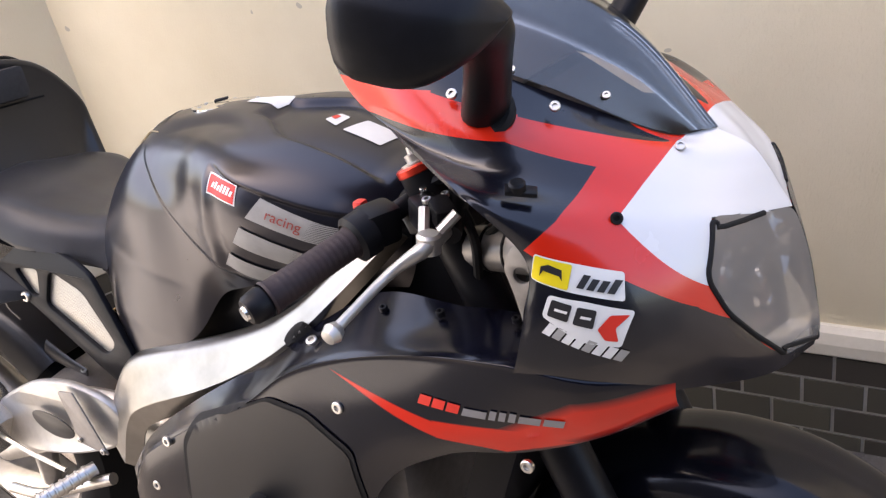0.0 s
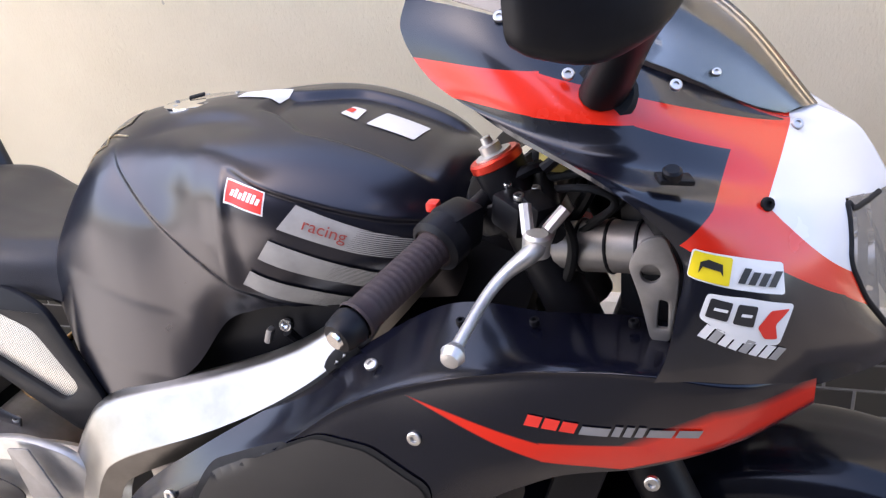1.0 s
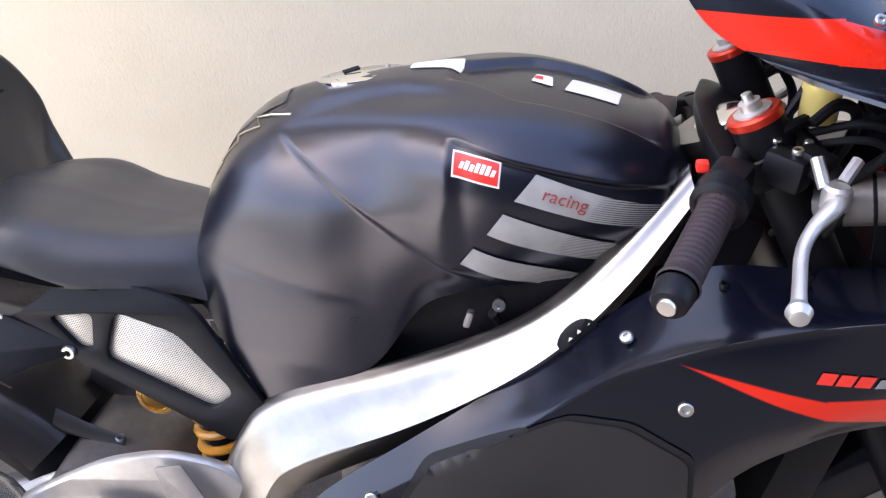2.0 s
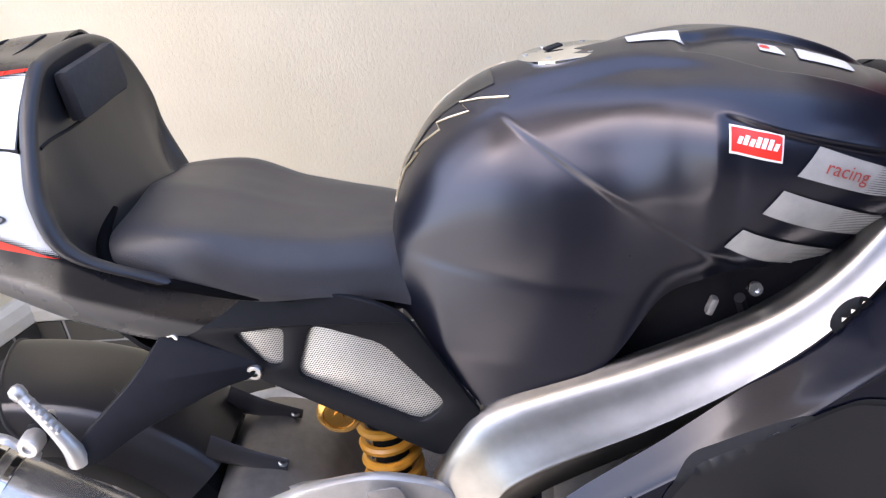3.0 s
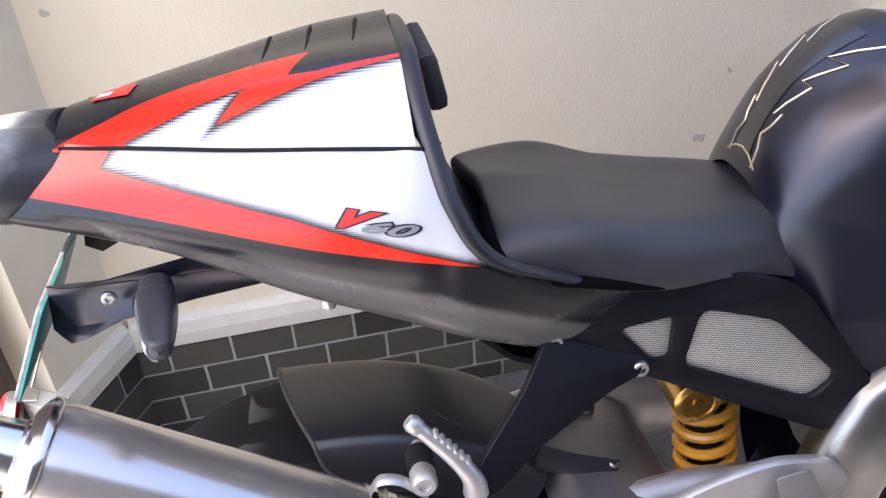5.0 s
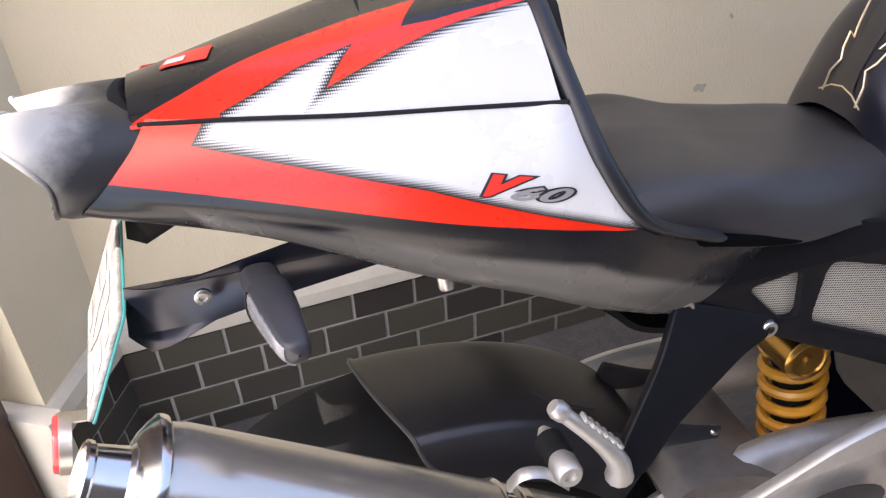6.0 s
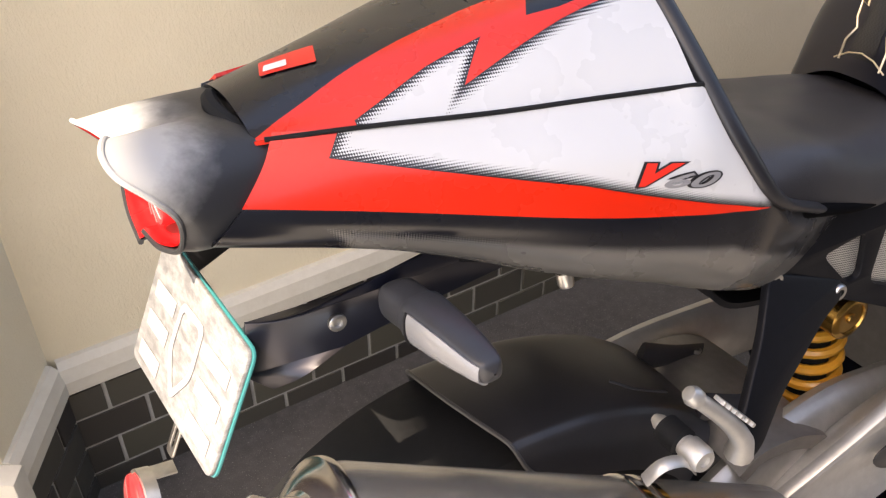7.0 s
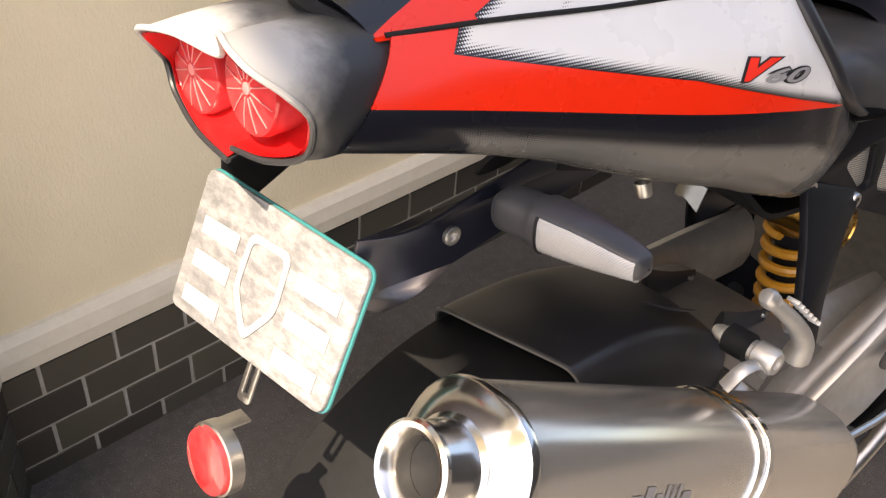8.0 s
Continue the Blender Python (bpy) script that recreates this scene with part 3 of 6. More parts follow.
side = part("tail_fairing", skin(SIDE, 56, 32, False, 0.003), SIDEPAINT, bike, "red, white and black tail side panel")


def far(p):
    """The side turned away bulges a little wider and higher towards the seat."""
    f = max(0.0, min(1.0, (p[0] + 0.10) / 0.20))
    return Vector((p[0], p[1] * (1 + 0.08 * f), p[2] + 0.008 * f * min(1.0, p[1] / 0.14)))


side_l = part("tail_fairing", skin([[far(mir(p)) for p in r_] for r_ in SIDE[:5]], 40, 32, False, 0.003), SIDEPAINT, bike)
cover_rows = [[far(mir(p)) for p in r_[:0:-1]] + [Vector(p) for p in r_] for r_ in COVER]
cover = part("tail_cover", skin(cover_rows, 40, 72, False, 0.003), COVERPAINT, bike, "black, red and white painted tail hump")
part("seam_gap", tube([(-0.172, -0.0625, 0.9745), (-0.10, -0.0855, 0.9735), (-0.02, -0.1065, 0.9685), (0.06, -0.1237, 0.9645), (0.139, -0.1402, 0.9600)], 0.0019, 8, 30), RUBBER, cover, "dark gap between hump and side panel")
# black crescent stands in for the shade in the slot under the lip
part("latch", tube([(-0.174, 0.040, 0.974), (-0.184, 0.018, 0.979), (-0.187, -0.006, 0.978), (-0.180, -0.032, 0.973), (-0.168, -0.052, 0.969)], [0.003, 0.006, 0.007, 0.006, 0.003], 8, 20), RUBBER, cover, "black tube painted for the shaded slot under the hump's rear lip")
# closing tray between the two sides
tray = [[(x, y, z) for y in (-0.06, 0.0, 0.06)] for x, z in ((-0.20, 0.912), (-0.10, 0.878), (0.02, 0.828), (0.138, 0.780), (0.25, 0.735), (0.34, 0.72))]
part("undertray", skin(tray, 16, 6, False, 0.004), SATIN, bike)

guard_rows = [[(x, y, z + 0.004 * math.cos(y * 14)) for y in (-0.122, -0.06, 0.0, 0.06, 0.122)] for x, z in ((0.160, 0.772), (0.190, 0.742), (0.222, 0.716), (0.30, 0.698))]
part("inner_guard", skin(guard_rows, 20, 12, False, 0.006), SATIN, bike, "black inner mudguard under the tail")
bolt("stud", (0.039, -0.108, 0.812), (0, -0.3, -1), 0.007, bike, STEEL, 0.012)

# seat back: black moulding from the hump down to the seat
EDGE = [(0.136, 0, 1.025), (0.136, -0.046, 1.025), (0.136, -0.074, 1.019), (0.137, -0.108, 0.992), (0.142, -0.141, 0.956), (0.153, -0.173, 0.912), (0.181, -0.186, 0.866), (0.255, -0.164, 0.822)]
DEEP = [(0.212, 0, 0.806), (0.212, -0.040, 0.806), (0.211, -0.060, 0.806), (0.209, -0.080, 0.806), (0.207, -0.100, 0.804), (0.208, -0.116, 0.802), (0.222, -0.132, 0.798), (0.29, -0.136, 0.785)]
# the far rim comes down straight beside the seat
RIM = [(0.136, 0.046, 1.021), (0.136, 0.080, 1.014), (0.138, 0.118, 0.997), (0.142, 0.152, 0.965), (0.146, 0.184, 0.915), (0.152, 0.190, 0.870), (0.178, 0.182, 0.812)]
FLOOR = [(0.212, y, 0.806 - 0.2 * max(0.0, y - 0.05)) for y in (0.030, 0.050, 0.070, 0.090, 0.105, 0.115, 0.125)]
back_rows = [[] for _ in range(13)]
for p, q in zip(curve(RIM[::-1] + EDGE, 46), curve(FLOOR[::-1] + DEEP, 46)):
    out = Vector((0, p.y, max(0.0, p.z - 0.88))).normalized()
    for k, (dx, do) in enumerate(((-0.003, -0.003), (-0.001, 0.0020), (0.005, 0.0042), (0.0115, 0.0022), (0.0145, -0.0035))):
        back_rows[k].append(p + Vector((dx, 0, 0)) + out * do)
    b = p + Vector((0.0140, 0, 0)) - out * 0.011
    for k, f in enumerate((0.0, 0.10, 0.25, 0.42, 0.60, 0.76, 0.90, 1.0)):
        back_rows[5 + k].append(Vector((b.x + (q.x - b.x) * f**2.0, b.y + (q.y - b.y) * f, b.z + (q.z - b.z) * f**0.92)))
seat_back = part("seat_back", skin(back_rows, 52, 92, False, 0.003), SHELL, bike, "black moulding behind the seat with a rolled edge", sharp=80)
back_tree = tree_of(seat_back)
line = []
for y, z in ((-0.128, 0.9575), (-0.110, 0.9565), (-0.085, 0.9545), (-0.055, 0.9520), (-0.015, 0.9500), (0.03, 0.9480), (0.075, 0.9460), (0.112, 0.9440)):
    hit, nor, _, _ = back_tree.ray_cast(Vector((0.45, y, z)), Vector((-1, 0, 0)))
    if hit is not None:
        line.append(hit)
part("seam_gap", tube(line, 0.0020, 8, 40), RUBBER, seat_back)
pad = box(0.163, 0.010, 0.984, 0.020, 0.136, 0.056, 0.0095, (-2, -10, 0))
part("back_pad", pad, FOAM, bike, "black foam backrest pad")
cover_tree = tree_of(cover)
for x in (0.012, 0.052, 0.096):
    pts = []
    for k in range(7):
        y = -0.020 + k * 0.0115
        hit, nor, _, _ = cover_tree.ray_cast(Vector((x + 0.008 * (k / 6), y, 1.3)), Vector((0, 0, -1)))
        pts.append(hit + Vector((0, 0, -0.0002)))
    part("rib", tube(pts, [0.0004, 0.0010, 0.0014, 0.0018, 0.0022, 0.0024, 0.0016], 6, 19), RUBBER, cover)

part("seat_base", box(0.255, 0.0, 0.790, 0.14, 0.22, 0.050, 0.012), SATIN, bike)

# seat cushion
SEAT = [
    [(0.203, 0, 0.846), (0.202, -0.06, 0.842), (0.200, -0.105, 0.834), (0.197, -0.126, 0.828), (0.200, -0.137, 0.822), (0.210, -0.142, 0.812)],
    [(0.211, 0, 0.864), (0.209, -0.06, 0.862), (0.205, -0.105, 0.861), (0.202, -0.130, 0.854), (0.206, -0.145, 0.838), (0.216, -0.150, 0.814)],
    st(0.284, (0, 0.853), (0.06, 0.857), (0.124, 0.861), (0.145, 0.846), (0.155, 0.815), (0.150, 0.800)),
    st(0.354, (0, 0.832), (0.055, 0.837), (0.110, 0.842), (0.136, 0.826), (0.149, 0.799), (0.150, 0.788)),
    st(0.420, (0, 0.820), (0.045, 0.823), (0.092, 0.827), (0.119, 0.813), (0.132, 0.790), (0.136, 0.782)),
    st(0.470, (0, 0.813), (0.035, 0.817), (0.070, 0.819), (0.098, 0.806), (0.113, 0.780), (0.117, 0.766)),
    st(0.503, (0, 0.812), (0.030, 0.813), (0.055, 0.812), (0.080, 0.800), (0.100, 0.773), (0.110, 0.754)),
]


def seat_far(p):
    """The cushion's far edge lies lower."""
    return Vector((p.x, p.y, p.z - 0.021 * max(0.0, min(1.0, p.y / 0.10)) * max(0.0, min(1.0, (0.56 - p.x) / 0.20))))


seat_rows = [[mir(p) for p in r_[:0:-1]] + list(r_) for r_ in SEAT]
part("seat", skin(seat_rows, 40, 60, False, 0.004, None, seat_far), VINYL, bike, "black vinyl rider's seat")

# solid black strip painting the rear gap's shade, running on as the rim band
part("seat_gap", tube([(0.196, -0.085, 0.872), (0.194, -0.112, 0.862), (0.195, -0.132, 0.850), (0.203, -0.149, 0.836), (0.225, -0.157, 0.828), (0.262, -0.159, 0.819), (0.305, -0.155, 0.805), (0.345, -0.149, 0.792), (0.385, -0.140, 0.782)], [0.003, 0.0055, 0.0070, 0.0075, 0.0070, 0.0060, 0.005, 0.003, 0.001], 10, 40), GAPSHADE, bike, "black strip painted for the shaded gap under the seat's rear edge")

# -- tank --
TANK = [
    st(0.484, (0, 0.828), (0.03, 0.826), (0.055, 0.816), (0.075, 0.802), (0.085, 0.790), (0.095, 0.772), (0.104, 0.750)),
    st(0.500, (0, 0.874), (0.035, 0.866), (0.066, 0.846), (0.085, 0.826), (0.094, 0.806), (0.101, 0.780), (0.108, 0.742)),
    st(0.540, (0, 0.925), (0.045, 0.914), (0.082, 0.888), (0.104, 0.855), (0.114, 0.815), (0.122, 0.765), (0.130, 0.690)),
    st(0.590, (0, 0.958), (0.052, 0.948), (0.095, 0.922), (0.120, 0.885), (0.132, 0.835), (0.140, 0.765), (0.146, 0.640)),
    st(0.650, (0, 0.979), (0.060, 0.970), (0.100, 0.945), (0.129, 0.905), (0.144, 0.850), (0.151, 0.775), (0.150, 0.664)),
    st(0.715, (0, 0.991), (0.065, 0.984), (0.114, 0.960), (0.140, 0.917), (0.149, 0.862), (0.152, 0.790), (0.148, 0.706)),
    st(0.770, (0, 0.995), (0.070, 0.989), (0.130, 0.971), (0.160, 0.932), (0.161, 0.875), (0.156, 0.815), (0.140, 0.772)),
    st(0.840, (0, 0.993), (0.075, 0.987), (0.141, 0.972), (0.176, 0.938), (0.181, 0.885), (0.168, 0.830), (0.146, 0.794)),
    st(0.900, (0, 0.986), (0.075, 0.980), (0.137, 0.964), (0.170, 0.930), (0.174, 0.880), (0.155, 0.835), (0.128, 0.795)),
    st(0.970, (0, 0.967), (0.070, 0.960), (0.122, 0.944), (0.150, 0.912), (0.151, 0.872), (0.132, 0.835), (0.108, 0.800)),
    st(1.020, (0, 0.942), (0.060, 0.935), (0.096, 0.918), (0.116, 0.893), (0.118, 0.865), (0.106, 0.835), (0.088, 0.800)),
    st(1.046, (0, 0.905), (0.050, 0.898), (0.070, 0.885), (0.085, 0.868), (0.086, 0.850), (0.080, 0.830), (0.070, 0.800)),
]


def ease(v):
    v = max(0.0, min(1.0, v))
    return v * v * (3 - 2 * v)


def below(p, a, b):
    """How far p lies under the line from a to b in the side view."""
    dx, dz = b[0] - a[0], b[1] - a[1]
    return ((p.x - a[0]) * dz - (p.z - a[1]) * dx) / math.hypot(dx, dz)


def tank_form(p):
    """Sharp crease over the knee panel, a scooped shoulder and flank behind and under the proud pontoon, a sunk top deck; alike on both sides."""
    sign, w = (-1 if p.y < 0 else 1), abs(p.y)
    side_on = ease((w - 0.05) / 0.04)
    s = below(p, (0.590, 0.964), (0.866, 0.792))
    low = -below(p, (0.500, 0.818), (0.745, 0.783))
    step = 0.007 + 0.003 * ease((p.x - 0.66) / 0.12)
    knee = 0.0048 * ease(s / step) * ease((p.x - 0.500) / 0.09) * ease((0.33 - s) / 0.1)
    flare = 0.10 * ease(-low / 0.015) * max(0.0, min(0.10, -low)) * ease((p.x - 0.49) / 0.05) * ease((0.76 - p.x) / 0.08)
    q = below(p, (0.806, 0.972), (1.030, 0.902))
    pocket = ease(q / 0.009) * ease((p.x - 0.795) / 0.030)
    front = 0.812 - 0.050 * ease((0.085 - w) / 0.06)
    scoop = ease((p.z - 0.880) / 0.05) * ease((w - 0.020) / 0.045) * ease((p.x - 0.585) / 0.09) * (1.0 - ease((p.x - front + 0.046) / 0.064))
    inset = 0.0085 * max(pocket, scoop * 0.9)
    lean = radians(90) * ease((w - 0.015) / 0.115)
    wide = 0.030 + 0.045 * ease((p.x - 0.80) / 0.08)
    deck = 0.011 * ease((wide + 0.010 - w) / 0.016) * ease((p.x - 0.785) / 0.026) * ease((1.03 - p.x) / 0.04)
    swell = 0.010 * ease((p.y + 0.05) / 0.07) * ease((p.x - 0.49) / 0.05) * ease((0.68 - p.x) / 0.10)
    out = (flare - knee) * side_on - inset * math.sin(lean)
    return Vector((p.x, p.y + sign * out, p.z - deck + swell - inset * math.cos(lean)))


tank_rows = [[mir(p) for p in r_[:0:-1]] + list(r_) for r_ in TANK]
tank = part("tank", skin(tank_rows, 190, 290, False, 0.0, None, tank_form), MATT, bike, "matt black fuel tank with knee recesses", sharp=75)
tank_tree = tree_of(tank)

# -- main frame beam, polished --
def beam(sign):
    top = [(0.488, 0.500), (0.540, 0.607), (0.592, 0.655), (0.736, 0.704), (0.843, 0.748), (0.912, 0.790), (0.975, 0.846), (1.045, 0.910)]
    low = [(0.575, 0.470), (0.600, 0.540), (0.640, 0.575), (0.761, 0.636), (0.850, 0.690), (0.925, 0.745), (0.990, 0.806), (1.055, 0.880)]
    ys = [(0.172, 0.205), (0.166, 0.206), (0.160, 0.208), (0.158, 0.206), (0.158, 0.200), (0.152, 0.190), (0.132, 0.165), (0.085, 0.11)]
    rows = []
    for (xt, zt), (xl, zl), (yt, yl) in zip(top, low, ys):
        a, b = Vector((xt, -yt, zt)), Vector((xl, -yl, zl))
        rows.append([a + Vector((0, 0.035, -0.012)), a + Vector((0, 0.012, 0.0015)), a, a.lerp(b, 0.09) + Vector((0, -0.008, 0.0)), a.lerp(b, 0.38) + Vector((0, -0.008, 0)), a.lerp(b, 0.68) + Vector((0, -0.010, 0)), a.lerp(b, 0.74) + Vector((0, -0.008, 0)), b + Vector((0, 0.012, -0.004))])
    if sign > 0:
        rows = [[mir(p) for p in r_] for r_ in rows]
    return skin(rows, 50, 34, False, 0.004)


beam_r = part("frame_beam", beam(-1), ALU, bike, "polished aluminium frame beam")
part("frame_beam", beam(1), ALU, bike)

# -- upper fairing --
NOSE = [
    [(1.030, -0.140, 1.140), (1.120, -0.150, 1.122), (1.215, -0.122, 1.082), (1.296, -0.074, 1.036), (1.352, -0.040, 1.005), (1.388, 0, 1.002)],
    [(1.026, -0.150, 1.108), (1.125, -0.172, 1.095), (1.218, -0.158, 1.062), (1.312, -0.105, 1.026), (1.385, -0.048, 0.997), (1.424, 0, 0.986)],
    [(1.060, -0.166, 1.066), (1.150, -0.188, 1.058), (1.240, -0.182, 1.040), (1.330, -0.135, 1.008), (1.402, -0.065, 0.979), (1.442, 0, 0.965)],
    [(1.130, -0.192, 1.036), (1.185, -0.202, 1.022), (1.265, -0.200, 1.010), (1.345, -0.160, 0.988), (1.412, -0.090, 0.962), (1.456, 0, 0.942)],
    [(1.236, -0.260, 1.010), (1.260, -0.256, 1.006), (1.306, -0.234, 0.989), (1.362, -0.184, 0.966), (1.420, -0.117, 0.945), (1.470, 0, 0.918)],
    [(1.290, -0.252, 0.952), (1.304, -0.252, 0.954), (1.330, -0.240, 0.945), (1.376, -0.205, 0.930), (1.428, -0.140, 0.908), (1.484, 0, 0.880)],
    [(1.289, -0.262, 0.900), (1.306, -0.260, 0.904), (1.344, -0.246, 0.900), (1.390, -0.210, 0.885), (1.444, -0.138, 0.855), (1.494, 0, 0.830)],
    [(1.282, -0.266, 0.860), (1.304, -0.261, 0.860), (1.352, -0.240, 0.852), (1.405, -0.196, 0.840), (1.462, -0.115, 0.812), (1.500, 0, 0.790)],
    [(1.268, -0.258, 0.822), (1.300, -0.250, 0.812), (1.350, -0.226, 0.804), (1.410, -0.172, 0.794), (1.470, -0.090, 0.776), (1.496, 0, 0.766)],
]
m = Mat("nose_fairing_paint", 0.24, 0, 0.5, 0.35, BLUISH)
scr = m.noise(14, 4)
white_a = [(1.368, 1.007), (1.353, 0.973), (1.415, 0.910), (1.60, 0.722), (1.60, 1.10), (1.40, 1.06)]
r = m.cover(m.union(
    [(1.00, 1.090), (1.16, 1.081), (1.16, 1.045), (1.08, 1.055), (1.00, 1.070)],
    [(1.155, 1.081), (1.240, 1.0535), (1.250, 1.037), (1.155, 1.045)],
    [(1.228, 1.057), (1.374, 1.0015), (1.325, 1.006), (1.243, 1.037)],
    [(1.324, 1.0205), (1.372, 1.0023), (1.353, 0.972), (1.313, 0.983)],
    [(1.314, 0.985), (1.354, 0.973), (1.366, 0.931), (1.298, 0.957), (1.290, 0.962)],
    [(1.351, 0.975), (1.386, 0.945), (1.417, 0.910), (1.424, 0.882), (1.364, 0.931)],
    [(1.413, 0.914), (1.470, 0.857), (1.446, 0.857), (1.423, 0.882)],
    [(1.446, 0.859), (1.470, 0.859), (1.502, 0.800), (1.481, 0.788)]))
w = m.cover(m.inside(white_a))
c = m.mix(r, (0.0035, 0.004, 0.008), RED)
c = m.mix(w, c, WHITE)
m.color(c)
m.rough(scr, 0.18, 0.32)
NOSEPAINT = m.m
whole = skin(NOSE, 60, 70, True)
nose_tree = BVHTree.FromBMesh(whole)
whole.free()
LAMP = [(-0.112, 0.952), (-0.150, 0.905), (-0.138, 0.866), (-0.108, 0.828), (-0.066, 0.787), (-0.0005, 0.776), (-0.0005, 0.924), (-0.045, 0.932)]


def lamp_mouth(p):
    """True inside the headlamp's opening."""
    if p.x < 1.34:
        return False
    odd = False
    y = -abs(p.y)
    for (ya, za), (yb, zb) in zip(LAMP, LAMP[1:] + LAMP[:1]):
        if (za > p.z) != (zb > p.z) and y < ya + (yb - ya) * (p.z - za) / (zb - za):
            odd = not odd
    return odd


nose = part("upper_fairing", skin(NOSE, 110, 130, True, 0.004, lamp_mouth), NOSEPAINT, bike, "black, red and white painted nose fairing")

# headlamp: dark grey bowl under a clear bulged cover
m = Mat("lamp_interior", 0.22, 0.8)
# the pink stop paints a pinkish reflection into the bowl's colour
m.color(m.ramp(m.noise(13, 1), (0.38, (0.05, 0.05, 0.053)), (0.56, (0.14, 0.135, 0.13)), (0.70, (0.26, 0.17, 0.17))))
LAMPIN = m.m
lamp = sticker("headlamp", nose_tree, [(y * 0.985 if y < -0.01 else y, z) for y, z in LAMP], LAMPIN, bike, "wide grey headlamp under a clear cover", -0.034, (-1, 0, 0), -0.3, 0.008, 0.012, (1, 2), 1.6, True)
for s_ in (-1, 1):
    for y0, z0, r0 in ((0.078, 0.876, 0.036), (0.034, 0.852, 0.030)):
        hit, nor, _, _ = nose_tree.ray_cast(Vector((1.9, s_ * y0, z0)), Vector((-1, 0, 0)))
        part("reflector", turned(hit + Vector((-0.030, 0, 0)), (1, 0, 0.05), [(-0.022, 0.006), (-0.020, 0.014), (-0.010, r0 * 0.75), (0.0, r0), (0.004, r0 + 0.002), (0.004, r0 + 0.004), (-0.002, r0 + 0.004)], 28), CHROME, lamp, "chrome reflector bowl")
        part("bulb", turned(hit + Vector((-0.046, 0, 0)), (1, 0, 0.05), [(0, 0.007), (0.010, 0.007), (0.014, 0.005), (0.015, 0)], 14), WHITEPAINT, lamp)
rimline = rounded(LAMP[:5], 0.012)
gasket = []
for y, z, _ in curve([(y, z, 0) for y, z in [LAMP[7]] + rimline + [LAMP[5]]], 70):
    hit, nor, _, _ = nose_tree.ray_cast(Vector((1.9, y, z)), Vector((-1, 0, 0)))
    if hit is not None:
        gasket.append(hit)
part("gasket", tube(gasket, 0.0030, 8), RUBBER, lamp, "black rubber seal round the lamp")
part("gasket", tube([mir(p) for p in gasket], 0.0030, 8), RUBBER, lamp)
lens_ob = sticker("lens", nose_tree, LAMP, CLEARLENS, lamp, "clear headlamp cover with a grey haze", 0.0012, (-1, 0, 0), -0.3, 0.008, 0.012, (1, 2), 1.6, True)

# windscreen and the dark panels under it
TOPLINE = [(1.391, 0, 1.003), (1.320, 0, 1.088), (1.254, 0, 1.134), (1.17, 0, 1.172), (1.08, 0, 1.198)]
BASE = [(1.362, -0.034, 1.003), (1.325, -0.061, 1.022), (1.255, -0.105, 1.068), (1.16, -0.140, 1.110), (1.06, -0.140, 1.140)]
rows = []
for k in range(5):
    a, b = Vector(TOPLINE[k]), Vector(BASE[k])
    mid = a.lerp(b, 0.55) + Vector((0, -0.022, 0.016)) * (k / 4 + 0.15)
    q1 = a.lerp(b, 0.28) + Vector((0, -0.016, 0.010)) * (k / 4 + 0.1)
    rows.append([a, q1, mid, b])
part("windscreen", skin(rows, 34, 22, True, 0.0025), SCREEN, bike, "smoked bubble windscreen")
inner = [[(x, y, z) for y in (-0.15 + (x - 1.06) * 0.32, -0.06 + (x - 1.06) * 0.1, 0.0)] for x, z in ((1.06, 1.085), (1.12, 1.075), (1.20, 1.045), (1.30, 1.005), (1.38, 0.99))]
part("inner_fairing", skin(inner, 16, 10, True, 0.004), INNERBROWN, bike, "brown-black inner fairing under the screen")
for at in ((1.228, -0.156, 1.056), (1.186, -0.178, 1.079), (1.270, -0.128, 1.056), (1.373, -0.066, 1.003), (1.120, -0.151, 1.122)):
    bolt("screw", at, (0.25, -0.75, 0.6), 0.0055, nose, STEEL, 0.004)
part("ledge_bracket", join(box(1.283, -0.236, 1.012, 0.030, 0.016, 0.005, 0.002, (8, 10, 28)), turned((1.281, -0.238, 1.013), (0.1, -0.3, 1), [(0, 0.008), (0.008, 0.008), (0.010, 0.006), (0.010, 0.0)], 14)), SATIN, nose, "small black clip on the fairing ledge")
bolt("screw", (1.353, -0.188, 0.974), (0.5, -0.8, 0.3), 0.006, nose, RUBBER, 0.004)
for at in ((1.30, -0.072, 1.052), (1.22, -0.118, 1.088), (1.19, -0.10, 1.118)):
    bolt("screen_screw", at, (0.2, -0.6, 0.75), 0.0045, nose, STEEL, 0.003)

